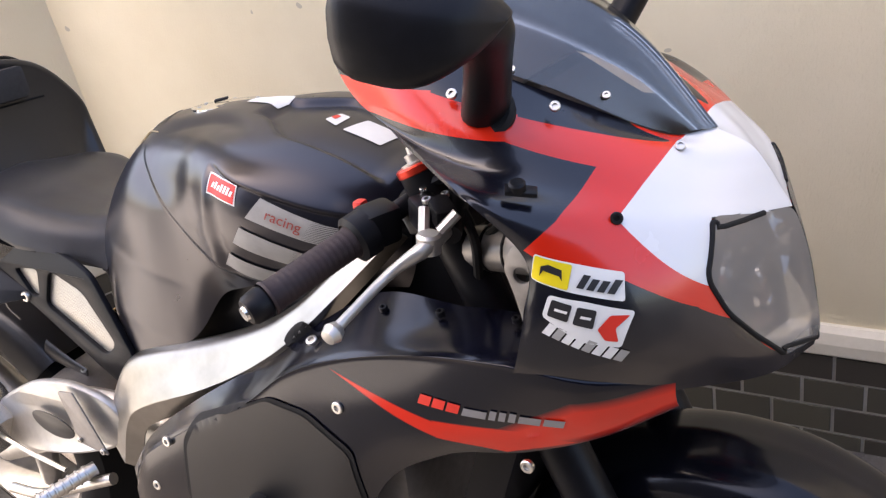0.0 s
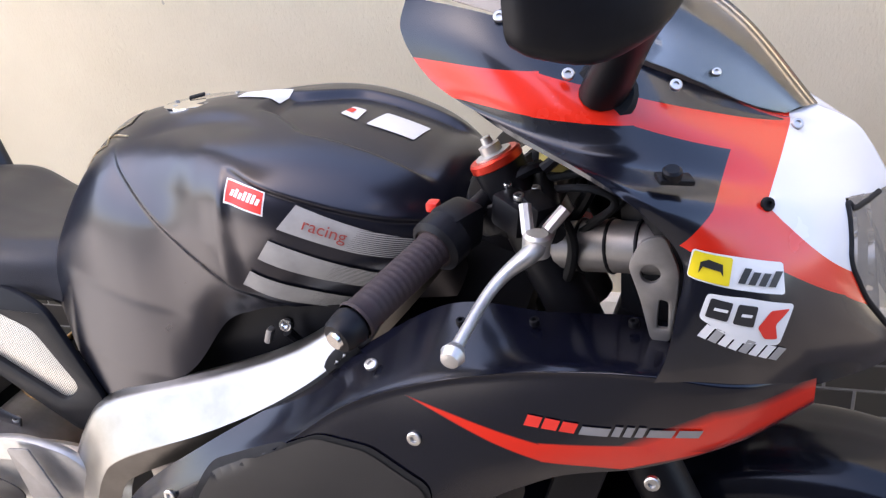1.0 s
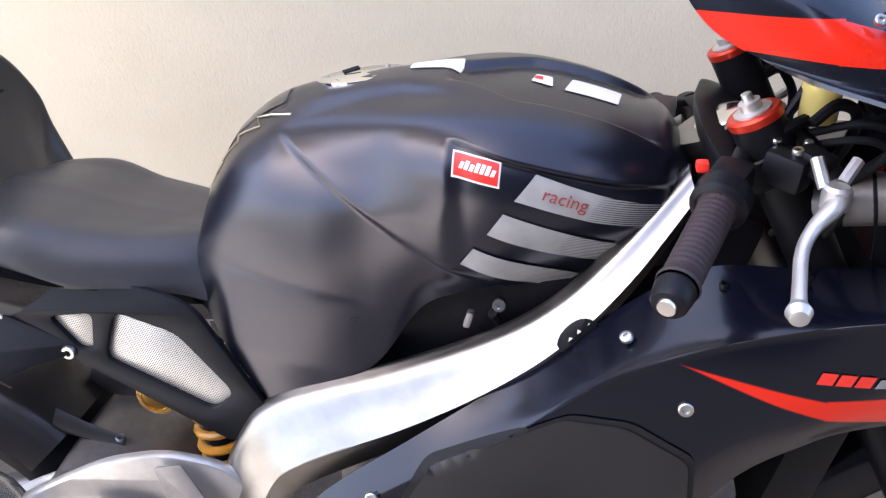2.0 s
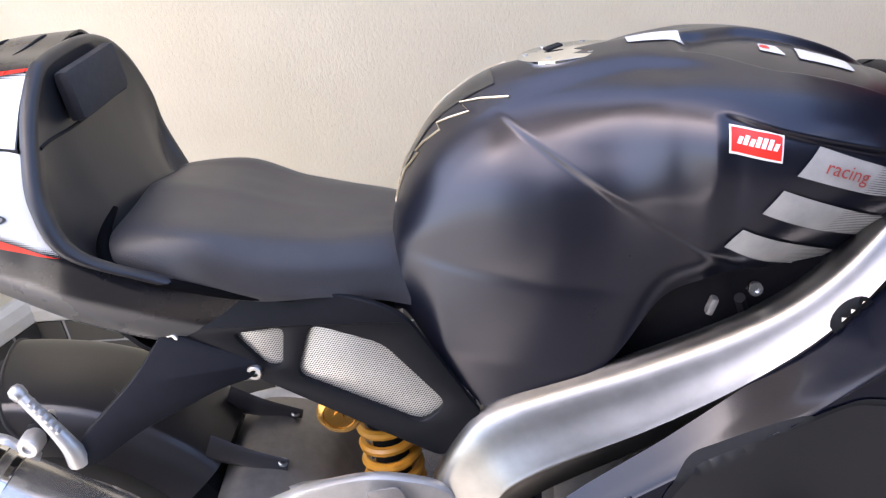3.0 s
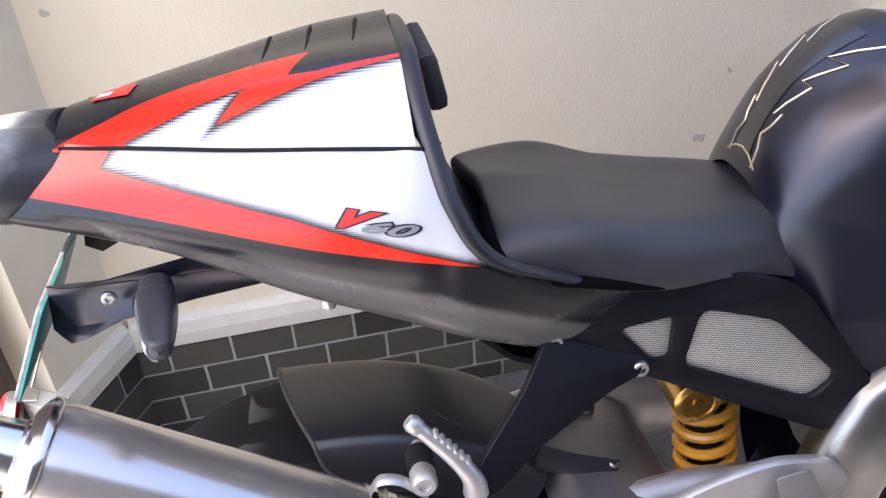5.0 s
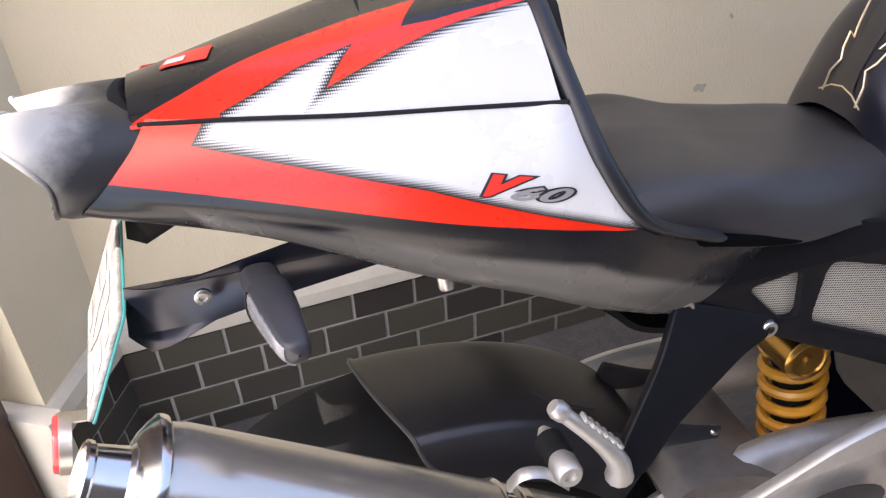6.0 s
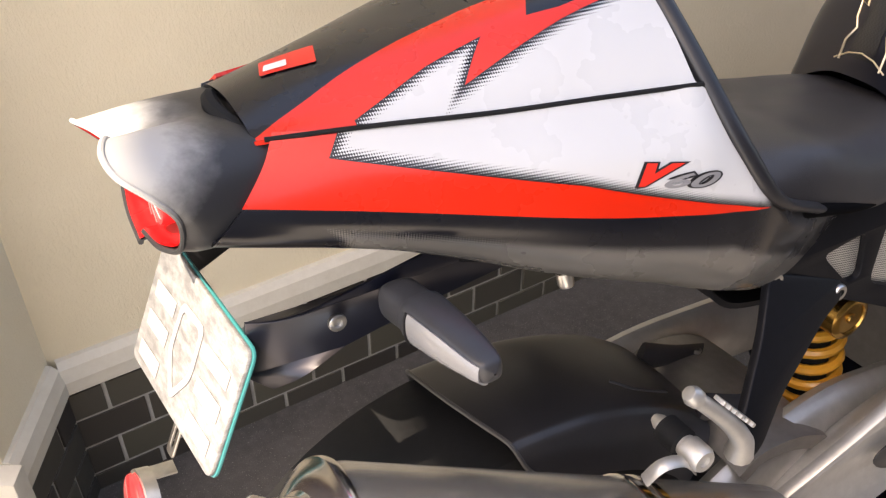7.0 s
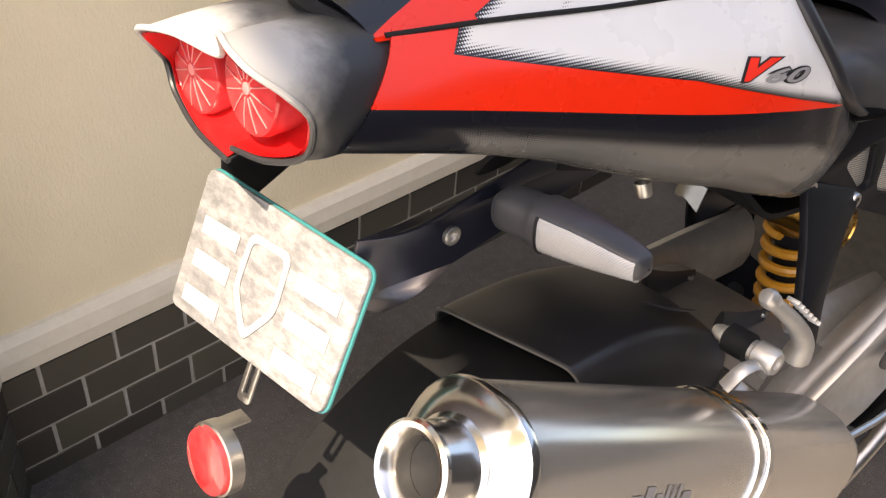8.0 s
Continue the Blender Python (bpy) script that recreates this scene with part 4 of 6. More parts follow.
# mirrors
def mirror(sign):
    s = sign
    shell = [
        [(1.170, s * y, z) for y, z in ((0.395, 1.150), (0.385, 1.178), (0.340, 1.196), (0.285, 1.192), (0.265, 1.165), (0.285, 1.130), (0.340, 1.112), (0.385, 1.124), (0.395, 1.150))],
        [(1.190, s * y, z) for y, z in ((0.402, 1.150), (0.392, 1.184), (0.340, 1.204), (0.275, 1.200), (0.250, 1.165), (0.270, 1.124), (0.340, 1.106), (0.392, 1.118), (0.402, 1.150))],
        [(1.235, s * y, z) for y, z in ((0.385, 1.152), (0.375, 1.182), (0.330, 1.200), (0.265, 1.192), (0.235, 1.160), (0.250, 1.122), (0.330, 1.108), (0.375, 1.122), (0.385, 1.152))],
        [(1.275, s * y, z) for y, z in ((0.340, 1.150), (0.335, 1.170), (0.300, 1.182), (0.250, 1.176), (0.225, 1.152), (0.235, 1.126), (0.300, 1.118), (0.335, 1.130), (0.340, 1.150))],
        [(1.292, s * y, z) for y, z in ((0.285, 1.146), (0.283, 1.152), (0.27, 1.158), (0.25, 1.156), (0.240, 1.148), (0.245, 1.138), (0.27, 1.134), (0.283, 1.140), (0.285, 1.146))],
        [(1.296, s * (0.262 + 0.001 * math.cos(k)), 1.146) for k in range(9)],
    ]
    shell = [[(1.296 - (1.296 - x) * 0.92, s * (0.240 + (abs(y) - 0.235) * 0.66), z + 0.014 + 0.010 * (x < 1.2) + 0.30 * max(0.0, 0.350 - abs(y)) * max(0.0, min(1.0, (1.165 - z) / 0.05))) for x, y, z in r_] for r_ in shell]
    ob = part("mirror", skin(shell, 22, 33, False, 0.002), SATIN, bike, "black wing mirror on a stubby arm")
    part("glass", skin([[Vector(p).lerp(Vector((1.192, s * 0.30, 1.175)), f) + Vector((-0.001, 0, 0)) for p in shell[0]] for f in (0.03, 0.5, 0.999)], 6, 33), CHROME, ob)
    part("arm", tube([(1.258, s * 0.270, 1.166), (1.262, s * 0.238, 1.155), (1.242, s * 0.202, 1.118), (1.215, s * 0.166, 1.062)], [0.020, 0.026, 0.024, 0.026], 16, 14, True, 0.75), SATIN, ob)
    part("foot", turned((1.212, s * 0.160, 1.054), (0.1, s * 0.7, 0.6), [(0, 0.030), (0.008, 0.031), (0.012, 0.027), (0.012, 0)], 20), RUBBER, ob)


mirror(-1)
mirror(1)

# -- side fairing --
def flank(s):
    rows = [
        st(0.600, (0.226, 0.500), (0.230, 0.480), (0.232, 0.460), (0.232, 0.430), (0.230, 0.390), (0.222, 0.330)),
        st(0.648, (0.214, 0.566), (0.234, 0.556), (0.240, 0.530), (0.242, 0.490), (0.240, 0.430), (0.228, 0.330)),
        st(0.762, (0.214, 0.652), (0.238, 0.642), (0.246, 0.610), (0.248, 0.550), (0.246, 0.460), (0.230, 0.330)),
        st(0.880, (0.188, 0.724), (0.228, 0.714), (0.248, 0.680), (0.251, 0.610), (0.250, 0.490), (0.232, 0.330)),
        st(0.965, (0.172, 0.786), (0.234, 0.772), (0.250, 0.745), (0.253, 0.670), (0.252, 0.520), (0.234, 0.340)),
        st(1.060, (0.165, 0.838), (0.226, 0.812), (0.251, 0.788), (0.256, 0.730), (0.254, 0.670), (0.240, 0.600)),
        st(1.160, (0.165, 0.838), (0.230, 0.830), (0.254, 0.815), (0.257, 0.765), (0.252, 0.720), (0.240, 0.690)),
        st(1.260, (0.172, 0.846), (0.240, 0.852), (0.262, 0.838), (0.252, 0.785), (0.240, 0.745), (0.228, 0.715)),
        st(1.340, (0.200, 0.838), (0.232, 0.832), (0.242, 0.818), (0.232, 0.785), (0.222, 0.760), (0.212, 0.745)),
        st(1.405, (0.160, 0.815), (0.178, 0.812), (0.184, 0.806), (0.182, 0.790), (0.178, 0.780), (0.172, 0.772)),
    ]
    edged = []
    for a, b, c, d, e, f in rows:
        c = (c[0], c[1] + 0.004, c[2] + min(0.013, 0.5 * (a[2] - c[2])))
        edged.append([a, tuple((u + v) / 2 for u, v in zip(a, c)), c, (c[0], c[1] - 0.0035, c[2] - 0.010), d, e, f])
    if s > 0:
        edged = [[mir(p) for p in r_] for r_ in edged]
    return skin(edged, 70, 66, False, 0.004)


m = Mat("side_fairing_paint", 0.26, 0, 0.35, 0.1, BLUISH)
scr = m.noise(12, 4)
lower = m.math("MAXIMUM", m.inside([(1.03, 0.781), (1.17, 0.747), (1.17, 0.7225), (1.12, 0.742)]), m.inside([(1.165, 0.749), (1.265, 0.752), (1.32, 0.738), (1.24, 0.712), (1.165, 0.7235)]))
upper = m.inside([(1.236, 0.7500), (1.320, 0.800), (1.42, 0.812), (1.415, 0.775), (1.30, 0.727), (1.24, 0.712)])
spray = m.math("MINIMUM", 1.0, m.math("MAXIMUM", 0.0, m.math("MULTIPLY", upper, 75.0)))
sweep = m.math("MAXIMUM", m.math("MINIMUM", 1.0, m.math("MAXIMUM", 0.0, m.math("MULTIPLY", lower, 500.0))), spray)
c = m.mix(sweep, (0.003, 0.0035, 0.008), RED)
m.color(c)
m.rough(scr, 0.14, 0.24)
FLANKPAINT = m.m
flank_r = part("side_fairing", flank(-1), FLANKPAINT, bike, "dark side fairing with a red sweep")
part("side_fairing", flank(1), FLANKPAINT, bike)
flank_tree = tree_of(flank_r)
for at in ((1.040, -0.2535, 0.733), (0.717, -0.244, 0.592), (0.665, -0.240, 0.500), (1.27, -0.243, 0.712)):
    bolt("screw", at, (0, -1, 0.1), 0.0075, flank_r, STEEL, 0.005)
for at in ((1.075, -0.190, 0.830), (1.150, -0.190, 0.838), (1.245, -0.195, 0.850)):
    bolt("clip", at, (0, -0.3, 1), 0.005, flank_r, SATIN, 0.006)
bolt("screw", (0.984, -0.216, 0.786), (0, -0.4, 1), 0.007, flank_r, STEEL, 0.004)

# -- rear end: subframe cover with mesh windows --
def cover_y(u, v, w):
    return (u, -0.128 - 0.020 * max(0.0, min(1.0, (0.78 - v) / 0.17)) - 0.008 * max(0.0, (u - 0.42) / 0.12) - w, v)


OUT = [(0.236, 0.748), (0.330, 0.782), (0.395, 0.793), (0.470, 0.772), (0.500, 0.757), (0.578, 0.638), (0.528, 0.588), (0.502, 0.602), (0.338, 0.686)]
WIN1 = [(0.396, 0.750), (0.472, 0.727), (0.537, 0.656), (0.508, 0.632), (0.376, 0.690)]
WIN2 = [(0.311, 0.742), (0.368, 0.748), (0.362, 0.702), (0.345, 0.702)]
subcover = part("subframe_cover", slab([rounded(OUT, 0.02), rounded(WIN1, 0.014), rounded(WIN2, 0.010)], cover_y, 0.010, 0.002), SATIN, bike, "black plastic cover with mesh windows")
for win in (WIN1, WIN2):
    part("mesh", slab([rounded([(0.5 * 0 + x, z) for x, z in win], 0.012)], lambda u, v, w: Vector(cover_y(u, v, w)) + Vector((0, 0.003, 0)), 0.002, 0.0003), MESH, subcover, "pale perforated mesh")
for at, r_ in (((0.247, -0.135, 0.741), 0.0085), ((0.331, -0.140, 0.698), 0.009), ((0.537, -0.149, 0.633), 0.006)):
    bolt("bolt", at, (0, -1, 0), r_, subcover, STEEL if r_ > 0.007 else SATIN, 0.008)

# passenger step hanger with a folded peg
STRUT = [(0.240, 0.752), (0.338, 0.708), (0.330, 0.694), (0.298, 0.689), (0.259, 0.676), (0.214, 0.661), (0.172, 0.638), (0.146, 0.636), (0.152, 0.662), (0.209, 0.712)]
strut = part("step_hanger", slab([rounded(STRUT, 0.012)], lambda u, v, w: (u, -0.5985 + 0.2325 * u + 0.542 * v - w, v), 0.010, 0.002), SATIN, bike, "black step hanger with folded silver peg")
peg = tube([(0.150, -0.212, 0.640), (0.146, -0.216, 0.662), (0.128, -0.212, 0.690), (0.098, -0.202, 0.723)], [0.013, 0.0098, 0.0078, 0.0068], 12, 16)
part("step_hanger", slab([rounded(STRUT, 0.012)], lambda u, v, w: (u, 0.5985 - 0.2325 * u - 0.542 * v - w, v), 0.010, 0.002), SATIN, bike)
part("subframe_cover", slab([rounded(OUT, 0.02), rounded(WIN1, 0.014), rounded(WIN2, 0.010)], lambda u, v, w: mir(cover_y(u, v, w)), 0.010, 0.002), SATIN, bike)
peg_ob = part("peg", peg, CASTALU, strut, "silver folded passenger peg")
part("knob", turned((0.101, -0.203, 0.720), (-0.7, 0.2, 0.75), [(-0.008, 0.005), (-0.004, 0.0082), (0.004, 0.0090), (0.009, 0.0065), (0.011, 0)], 14), CASTALU, peg_ob)
for k in range(6):
    f = k / 5
    p = Vector((0.138, -0.220, 0.684)).lerp(Vector((0.112, -0.211, 0.713)), f)
    part("tooth", box(p.x + 0.006, p.y - 0.003, p.z + 0.004, 0.004, 0.012, 0.004, 0.001, (0, 42, 0)), CASTALU, peg_ob)

PALEEDGE = plain("paler_plastic_edge", (0.05, 0.05, 0.052), 0.45, 0, 0.3, 60)
# -- rear wheel, hugger, swingarm, shock --
rear = part("rear_wheel", turned((0, 0, 0.303), (0, 1, 0), [(-0.065, 0.215), (-0.085, 0.222), (-0.094, 0.245), (-0.092, 0.268), (-0.078, 0.292), (-0.05, 0.299), (-0.02, 0.303), (0.02, 0.303), (0.05, 0.299), (0.078, 0.292), (0.092, 0.268), (0.094, 0.245), (0.085, 0.222), (0.065, 0.215)], 72), RUBBER, bike, "black road tyre on an alloy wheel")
part("rim", turned((0, 0, 0.315), (0, 1, 0), [(-0.066, 0.220), (-0.068, 0.208), (-0.05, 0.195), (0, 0.188), (0.05, 0.195), (0.068, 0.208), (0.066, 0.220)], 48), DARKALU, rear)
for k in range(3):
    a = 2 * math.pi * k / 3 + 0.4
    part("spoke", tube([(0.03 * math.cos(a), 0, 0.315 + 0.03 * math.sin(a)), (0.2 * math.cos(a), 0, 0.315 + 0.2 * math.sin(a))], [0.03, 0.02], 10), DARKALU, rear)
rows = []
for a, lag, grow in ((90, 1.0, 0.0), (84, 0.85, 0.001), (75, 0.55, 0.004), (66, 0.30, 0.006), (57, 0.12, 0.008), (49, 0.04, 0.008), (42, 0.0, 0.006)):
    d = Vector((math.cos(radians(a)), 0, math.sin(radians(a))))
    row = []
    for y, r_, dx in ((0.078, 0.296, -0.022), (0.066, 0.318, -0.030), (0.045, 0.3315, -0.035), (0.0, 0.3340, -0.028), (-0.045, 0.3320, -0.016), (-0.078, 0.3270, -0.004), (-0.088, 0.3215, 0.0), (-0.094, 0.3130, 0.003), (-0.100, 0.298, 0.010), (-0.108, 0.262, 0.040)):
        row.append(Vector((0, y, 0.300)) + d * (r_ + grow) + Vector((dx * lag, 0, 0)))
    rows.append(row)
hugger = part("hugger", skin(rows, 44, 60, False, 0.0025), WORNBLACK, bike, "black rear mudguard hugging the tyre")
part("edge", tube([r_ + Vector((-0.001, 0, 0)) for r_ in rows[0]], 0.0024, 6, 40), PALEEDGE, hugger, "pale edge of the mudguard")
for y0 in (0.022, -0.079):
    part("lug", tube([(0.235, y0, 0.547), (0.280, y0, 0.530), (0.330, y0, 0.516)], [0.020, 0.014, 0.009], 12, 10, True, 0.25), WORNBLACK, hugger, "black mudguard lug")
part("rib", tube([Vector((0.128, -0.060, 0.622)), Vector((0.150, -0.075, 0.612)), Vector((0.185, -0.080, 0.595))], 0.0016, 6, 12), WORNBLACK, hugger)
arm = tube([(0.0, -0.125, 0.330), (0.12, -0.125, 0.390), (0.26, -0.115, 0.450), (0.40, -0.10, 0.455), (0.54, -0.10, 0.440)], [0.028, 0.034, 0.042, 0.052, 0.05], 14, 26, True, 0.55)
swing = part("swingarm", arm, CASTALU, bike, "grey cast aluminium swingarm")
part("swingarm", tube([mir(p) for p in ((0.0, -0.125, 0.330), (0.12, -0.125, 0.390), (0.26, -0.115, 0.450), (0.40, -0.10, 0.455), (0.54, -0.10, 0.440))], [0.028, 0.034, 0.042, 0.052, 0.05], 14, 26, True, 0.55), CASTALU, bike)
# bridge between the arms, with its smooth saddle
rows = [[(x, y, z + 0.01 * math.cos(y * 12)) for y in (-0.135, -0.10, -0.05, 0.0, 0.03, 0.05, 0.065)] for x, z in ((0.245, 0.490), (0.275, 0.508), (0.33, 0.503), (0.38, 0.475), (0.41, 0.42))]
part("swingarm_bridge", skin(rows, 20, 24, False, 0.02), DARKALU, bike, "grey cast bridge of the swingarm")
for at in ((0.324, -0.079, 0.520), (0.321, 0.022, 0.518)):
    bolt("bolt", at, (0.2, -0.3, 1), 0.006, swing)
# shock: spring coil, body, gold reservoir
SH = [Vector((0.455, -0.035, 0.425)), Vector((0.445, -0.030, 0.640))]
shock = part("shock", tube([SH[0], SH[0].lerp(SH[1], 0.55), SH[0].lerp(SH[1], 0.56), SH[1]], [0.022, 0.022, 0.026, 0.026], 18), RUBBER, bike, "rear shock with a yellow spring and gold reservoir")
coil = []
for k in range(110):
    f = k / 109
    a = f * 2 * math.pi * 5.5
    c0 = SH[0].lerp(SH[1], 0.02 + f * 0.63)
    coil.append(c0 + Vector((math.cos(a) * 0.033, math.sin(a) * 0.033, 0)))
part("spring", tube(coil, 0.0065, 8), SPRING, shock, "yellow coil spring")
part("collar", turned(SH[0].lerp(SH[1], 0.67), (0, 0, 1), [(0, 0.036), (0.004, 0.038), (0.010, 0.038), (0.014, 0.033), (0.034, 0.031), (0.036, 0.02)], 28), GOLD, shock)
part("reservoir", turned((0.408, 0.00, 0.612), (0, -1, 0), [(0, 0.026), (0.10, 0.026), (0.108, 0.0265), (0.110, 0.024), (0.111, 0.019), (0.109, 0.018), (0.109, 0.006), (0.112, 0.005), (0.112, 0)], 28), GOLD, shock, "gold gas reservoir")
part("rear_frame", tube([(0.56, -0.115, 0.62), (0.40, -0.10, 0.70), (0.20, -0.09, 0.78), (-0.08, -0.07, 0.88)], 0.013, 10, 14), SATIN, bike)
part("rear_frame", tube([(0.56, 0.115, 0.62), (0.40, 0.10, 0.70), (0.20, 0.09, 0.78), (-0.08, 0.07, 0.88)], 0.013, 10, 14), SATIN, bike)
part("battery_box", box(0.38, 0.03, 0.745, 0.22, 0.15, 0.075, 0.01), SATIN, bike)
part("airbox", box(0.78, 0, 0.755, 0.38, 0.22, 0.22, 0.03), SATIN, bike)
# dark block added to give the see-through space under the headstock its shade
part("loom_box", box(1.03, 0.0, 0.775, 0.15, 0.15, 0.20, 0.02, (0, 20, 0)), SATIN, bike)

# -- exhaust can --
EX = (Vector((-0.233, -0.199, 0.737)), Vector((0.300, -0.214, 0.417)))
ax = (EX[1] - EX[0]).normalized()
upv = (Vector((0, 0, 1)) - ax * ax.z).normalized()
sdv = ax.cross(upv)


def ring(d, ry, rz, n=36, power=2.6):
    out = []
    for k in range(n + 1):
        a = 2 * math.pi * k / n
        ca, sa = math.cos(a), math.sin(a)
        out.append(EX[0] + ax * d + sdv * (math.copysign(abs(ca) ** (2 / power), ca) * ry) + upv * (math.copysign(abs(sa) ** (2 / power), sa) * rz))
    return out


def can(sections, n=36):
    bm = bmesh.new()
    rings = [[bm.verts.new(p) for p in ring(*s_)[:-1]] for s_ in sections]
    for a, b in zip(rings, rings[1:]):
        for k in range(n):
            bm.faces.new((a[k], a[(k + 1) % n], b[(k + 1) % n], b[k]))
    bm.faces.new(rings[0])
    bm.faces.new(rings[-1][::-1])
    bmesh.ops.recalc_face_normals(bm, faces=bm.faces[:])
    return bm


exhaust = part("exhaust_can", can([(0.0, 0.052, 0.060), (0.02, 0.055, 0.064), (0.50, 0.055, 0.064), (0.56, 0.040, 0.045)]), TITAN, bike, "brushed metal exhaust can with polished end")
POLISH = plain("polished_steel", (0.74, 0.72, 0.69), 0.17, 1.0, 0.08, 40)
part("end_cap", can([(-0.016, 0.026, 0.030), (-0.015, 0.034, 0.039), (-0.012, 0.043, 0.050), (-0.006, 0.0515, 0.0605), (-0.003, 0.0545, 0.0635), (-0.002, 0.0565, 0.0655), (0.001, 0.0575, 0.0665), (0.005, 0.0572, 0.0662), (0.007, 0.055, 0.064)]), POLISH, exhaust, "polished end cap")
tp = EX[0] + upv * 0.012
# dark disc put in the pipe for the shade of its hole
part("bore", turned(tp, -ax, [(0.026, 0.0192), (0.0262, 0.0)], 24), RUBBER, exhaust, "dark disc painted for the shade inside the tailpipe")
part("tailpipe", turned(tp, -ax, [(0.0, 0.035), (0.014, 0.0345), (0.017, 0.0310), (0.040, 0.0285), (0.042, 0.0305), (0.046, 0.0308), (0.048, 0.0285), (0.047, 0.0250), (0.040, 0.0205), (0.034, 0.0195), (0.006, 0.0190), (0.0, 0.0)], 32), POLISH, exhaust, "short polished tailpipe")
for d in (0.292, 0.312):
    part("strap", can([(d, 0.0555, 0.0645), (d + 0.001, 0.0572, 0.0662), (d + 0.009, 0.0572, 0.0662), (d + 0.010, 0.0555, 0.0645)]), CHROME, exhaust, "polished clamp band")
part("strap_tab", tube([(0.052, -0.205, 0.655), (0.062, -0.212, 0.672), (0.080, -0.214, 0.670), (0.094, -0.212, 0.655), (0.104, -0.206, 0.640)], 0.0015, 8, 20, True, 4.0), CASTALU, exhaust, "bent steel hanger tab")
bush = part("exhaust_mount", turned((0.102, -0.175, 0.662), (0, -1, 0), [(-0.018, 0.003), (-0.018, 0.0045), (-0.012, 0.0075), (-0.008, 0.0075), (-0.006, 0.010), (0.024, 0.010), (0.026, 0.0125), (0.042, 0.0125), (0.046, 0.010), (0.046, 0.0055), (0.043, 0.005), (0.043, 0)], 20), CASTALU, bike, "rubber exhaust mount on a bolt")
part("sleeve", turned((0.102, -0.170, 0.662), (0, -1, 0), [(0, 0.010), (0.002, 0.0135), (0.024, 0.0135), (0.026, 0.010)], 20), RUBBER, bush)

# -- tail lamp housing with twin lenses --
HOUSE = [
    [(-0.170, 0, 0.978), (-0.170, -0.030, 0.976), (-0.164, -0.056, 0.971), (-0.176, -0.070, 0.961), (-0.194, -0.080, 0.946), (-0.208, -0.084, 0.933), (-0.218, -0.079, 0.916), (-0.212, -0.04, 0.905), (-0.212, 0, 0.902)],
    [(-0.225, 0, 0.977), (-0.228, -0.030, 0.979), (-0.226, -0.056, 0.973), (-0.224, -0.072, 0.963), (-0.226, -0.083, 0.948), (-0.230, -0.087, 0.932), (-0.234, -0.078, 0.914), (-0.235, -0.04, 0.904), (-0.236, 0, 0.901)],
    [(-0.253, 0, 0.964), (-0.266, -0.030, 0.972), (-0.274, -0.056, 0.970), (-0.271, -0.073, 0.961), (-0.256, -0.082, 0.948), (-0.242, -0.084, 0.933), (-0.244, -0.075, 0.914), (-0.251, -0.04, 0.903), (-0.254, 0, 0.900)],
]
# black plastic; sunlight on its rear lip is painted in pale, patchy with wear
m = Mat("worn_plastic_painted_sun", 0.42)
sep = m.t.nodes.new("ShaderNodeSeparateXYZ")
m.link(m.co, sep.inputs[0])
sun_wear = m.math("ADD", m.math("MULTIPLY", m.math("SUBTRACT", -0.214, sep.outputs[0]), 20.0), m.math("ADD", m.math("MULTIPLY", m.math("SUBTRACT", m.noise(45, 5), 0.5), 0.9), m.math("MULTIPLY", m.math("SUBTRACT", sep.outputs[2], 0.962), 22.0)))
m.color(m.ramp(sun_wear, (0.0, (0.022, 0.023, 0.026)), (0.35, (0.10, 0.10, 0.102)), (0.95, (0.38, 0.38, 0.375))))
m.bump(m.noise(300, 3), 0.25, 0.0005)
WORNSUNLIT = m.m


def lamp_twist(p, k):
    """The near half of the lamp's mouth stands a little higher."""
    return (p[0], p[1], p[2] + 0.021 * k * min(1.0, -p[1] / 0.035) * max(0.0, min(1.0, (p[2] - 0.895) / 0.06)))


near_half = [[lamp_twist(p, k) for p in r_] for k, r_ in zip((0.0, 0.5, 1.0), HOUSE)]
house_rows = [[(p[0] - 0.004 * k * (p[2] < 0.94), -p[1] * (1.06 + 0.14 * k * (p[2] < 0.94)), p[2] - 0.008 * k * (p[2] < 0.955)) for p in h[:0:-1]] + list(n_) for k, h, n_ in zip((0.0, 0.6, 1.0), HOUSE, near_half)]
tail_lamp = part("tail_lamp", skin(house_rows, 24, 76, False, 0.0012), WORNSUNLIT, bike, "black tail lamp housing with twin red lenses")


def inward(p, f, x=None):
    return Vector((p[0] if x is None else x, p[1] * (1 - f), 0.937 + (p[2] - 0.937) * (1 - f)))


bowl = [[inward(p, 0.07) for p in house_rows[2]], [inward(p, 0.12) for p in house_rows[1]], [inward(p, 0.97, -0.200) for p in house_rows[1]]]
part("lamp_bowl", skin(bowl, 12, 76, False, 0), REDBOWL, tail_lamp, "red lamp bowl")
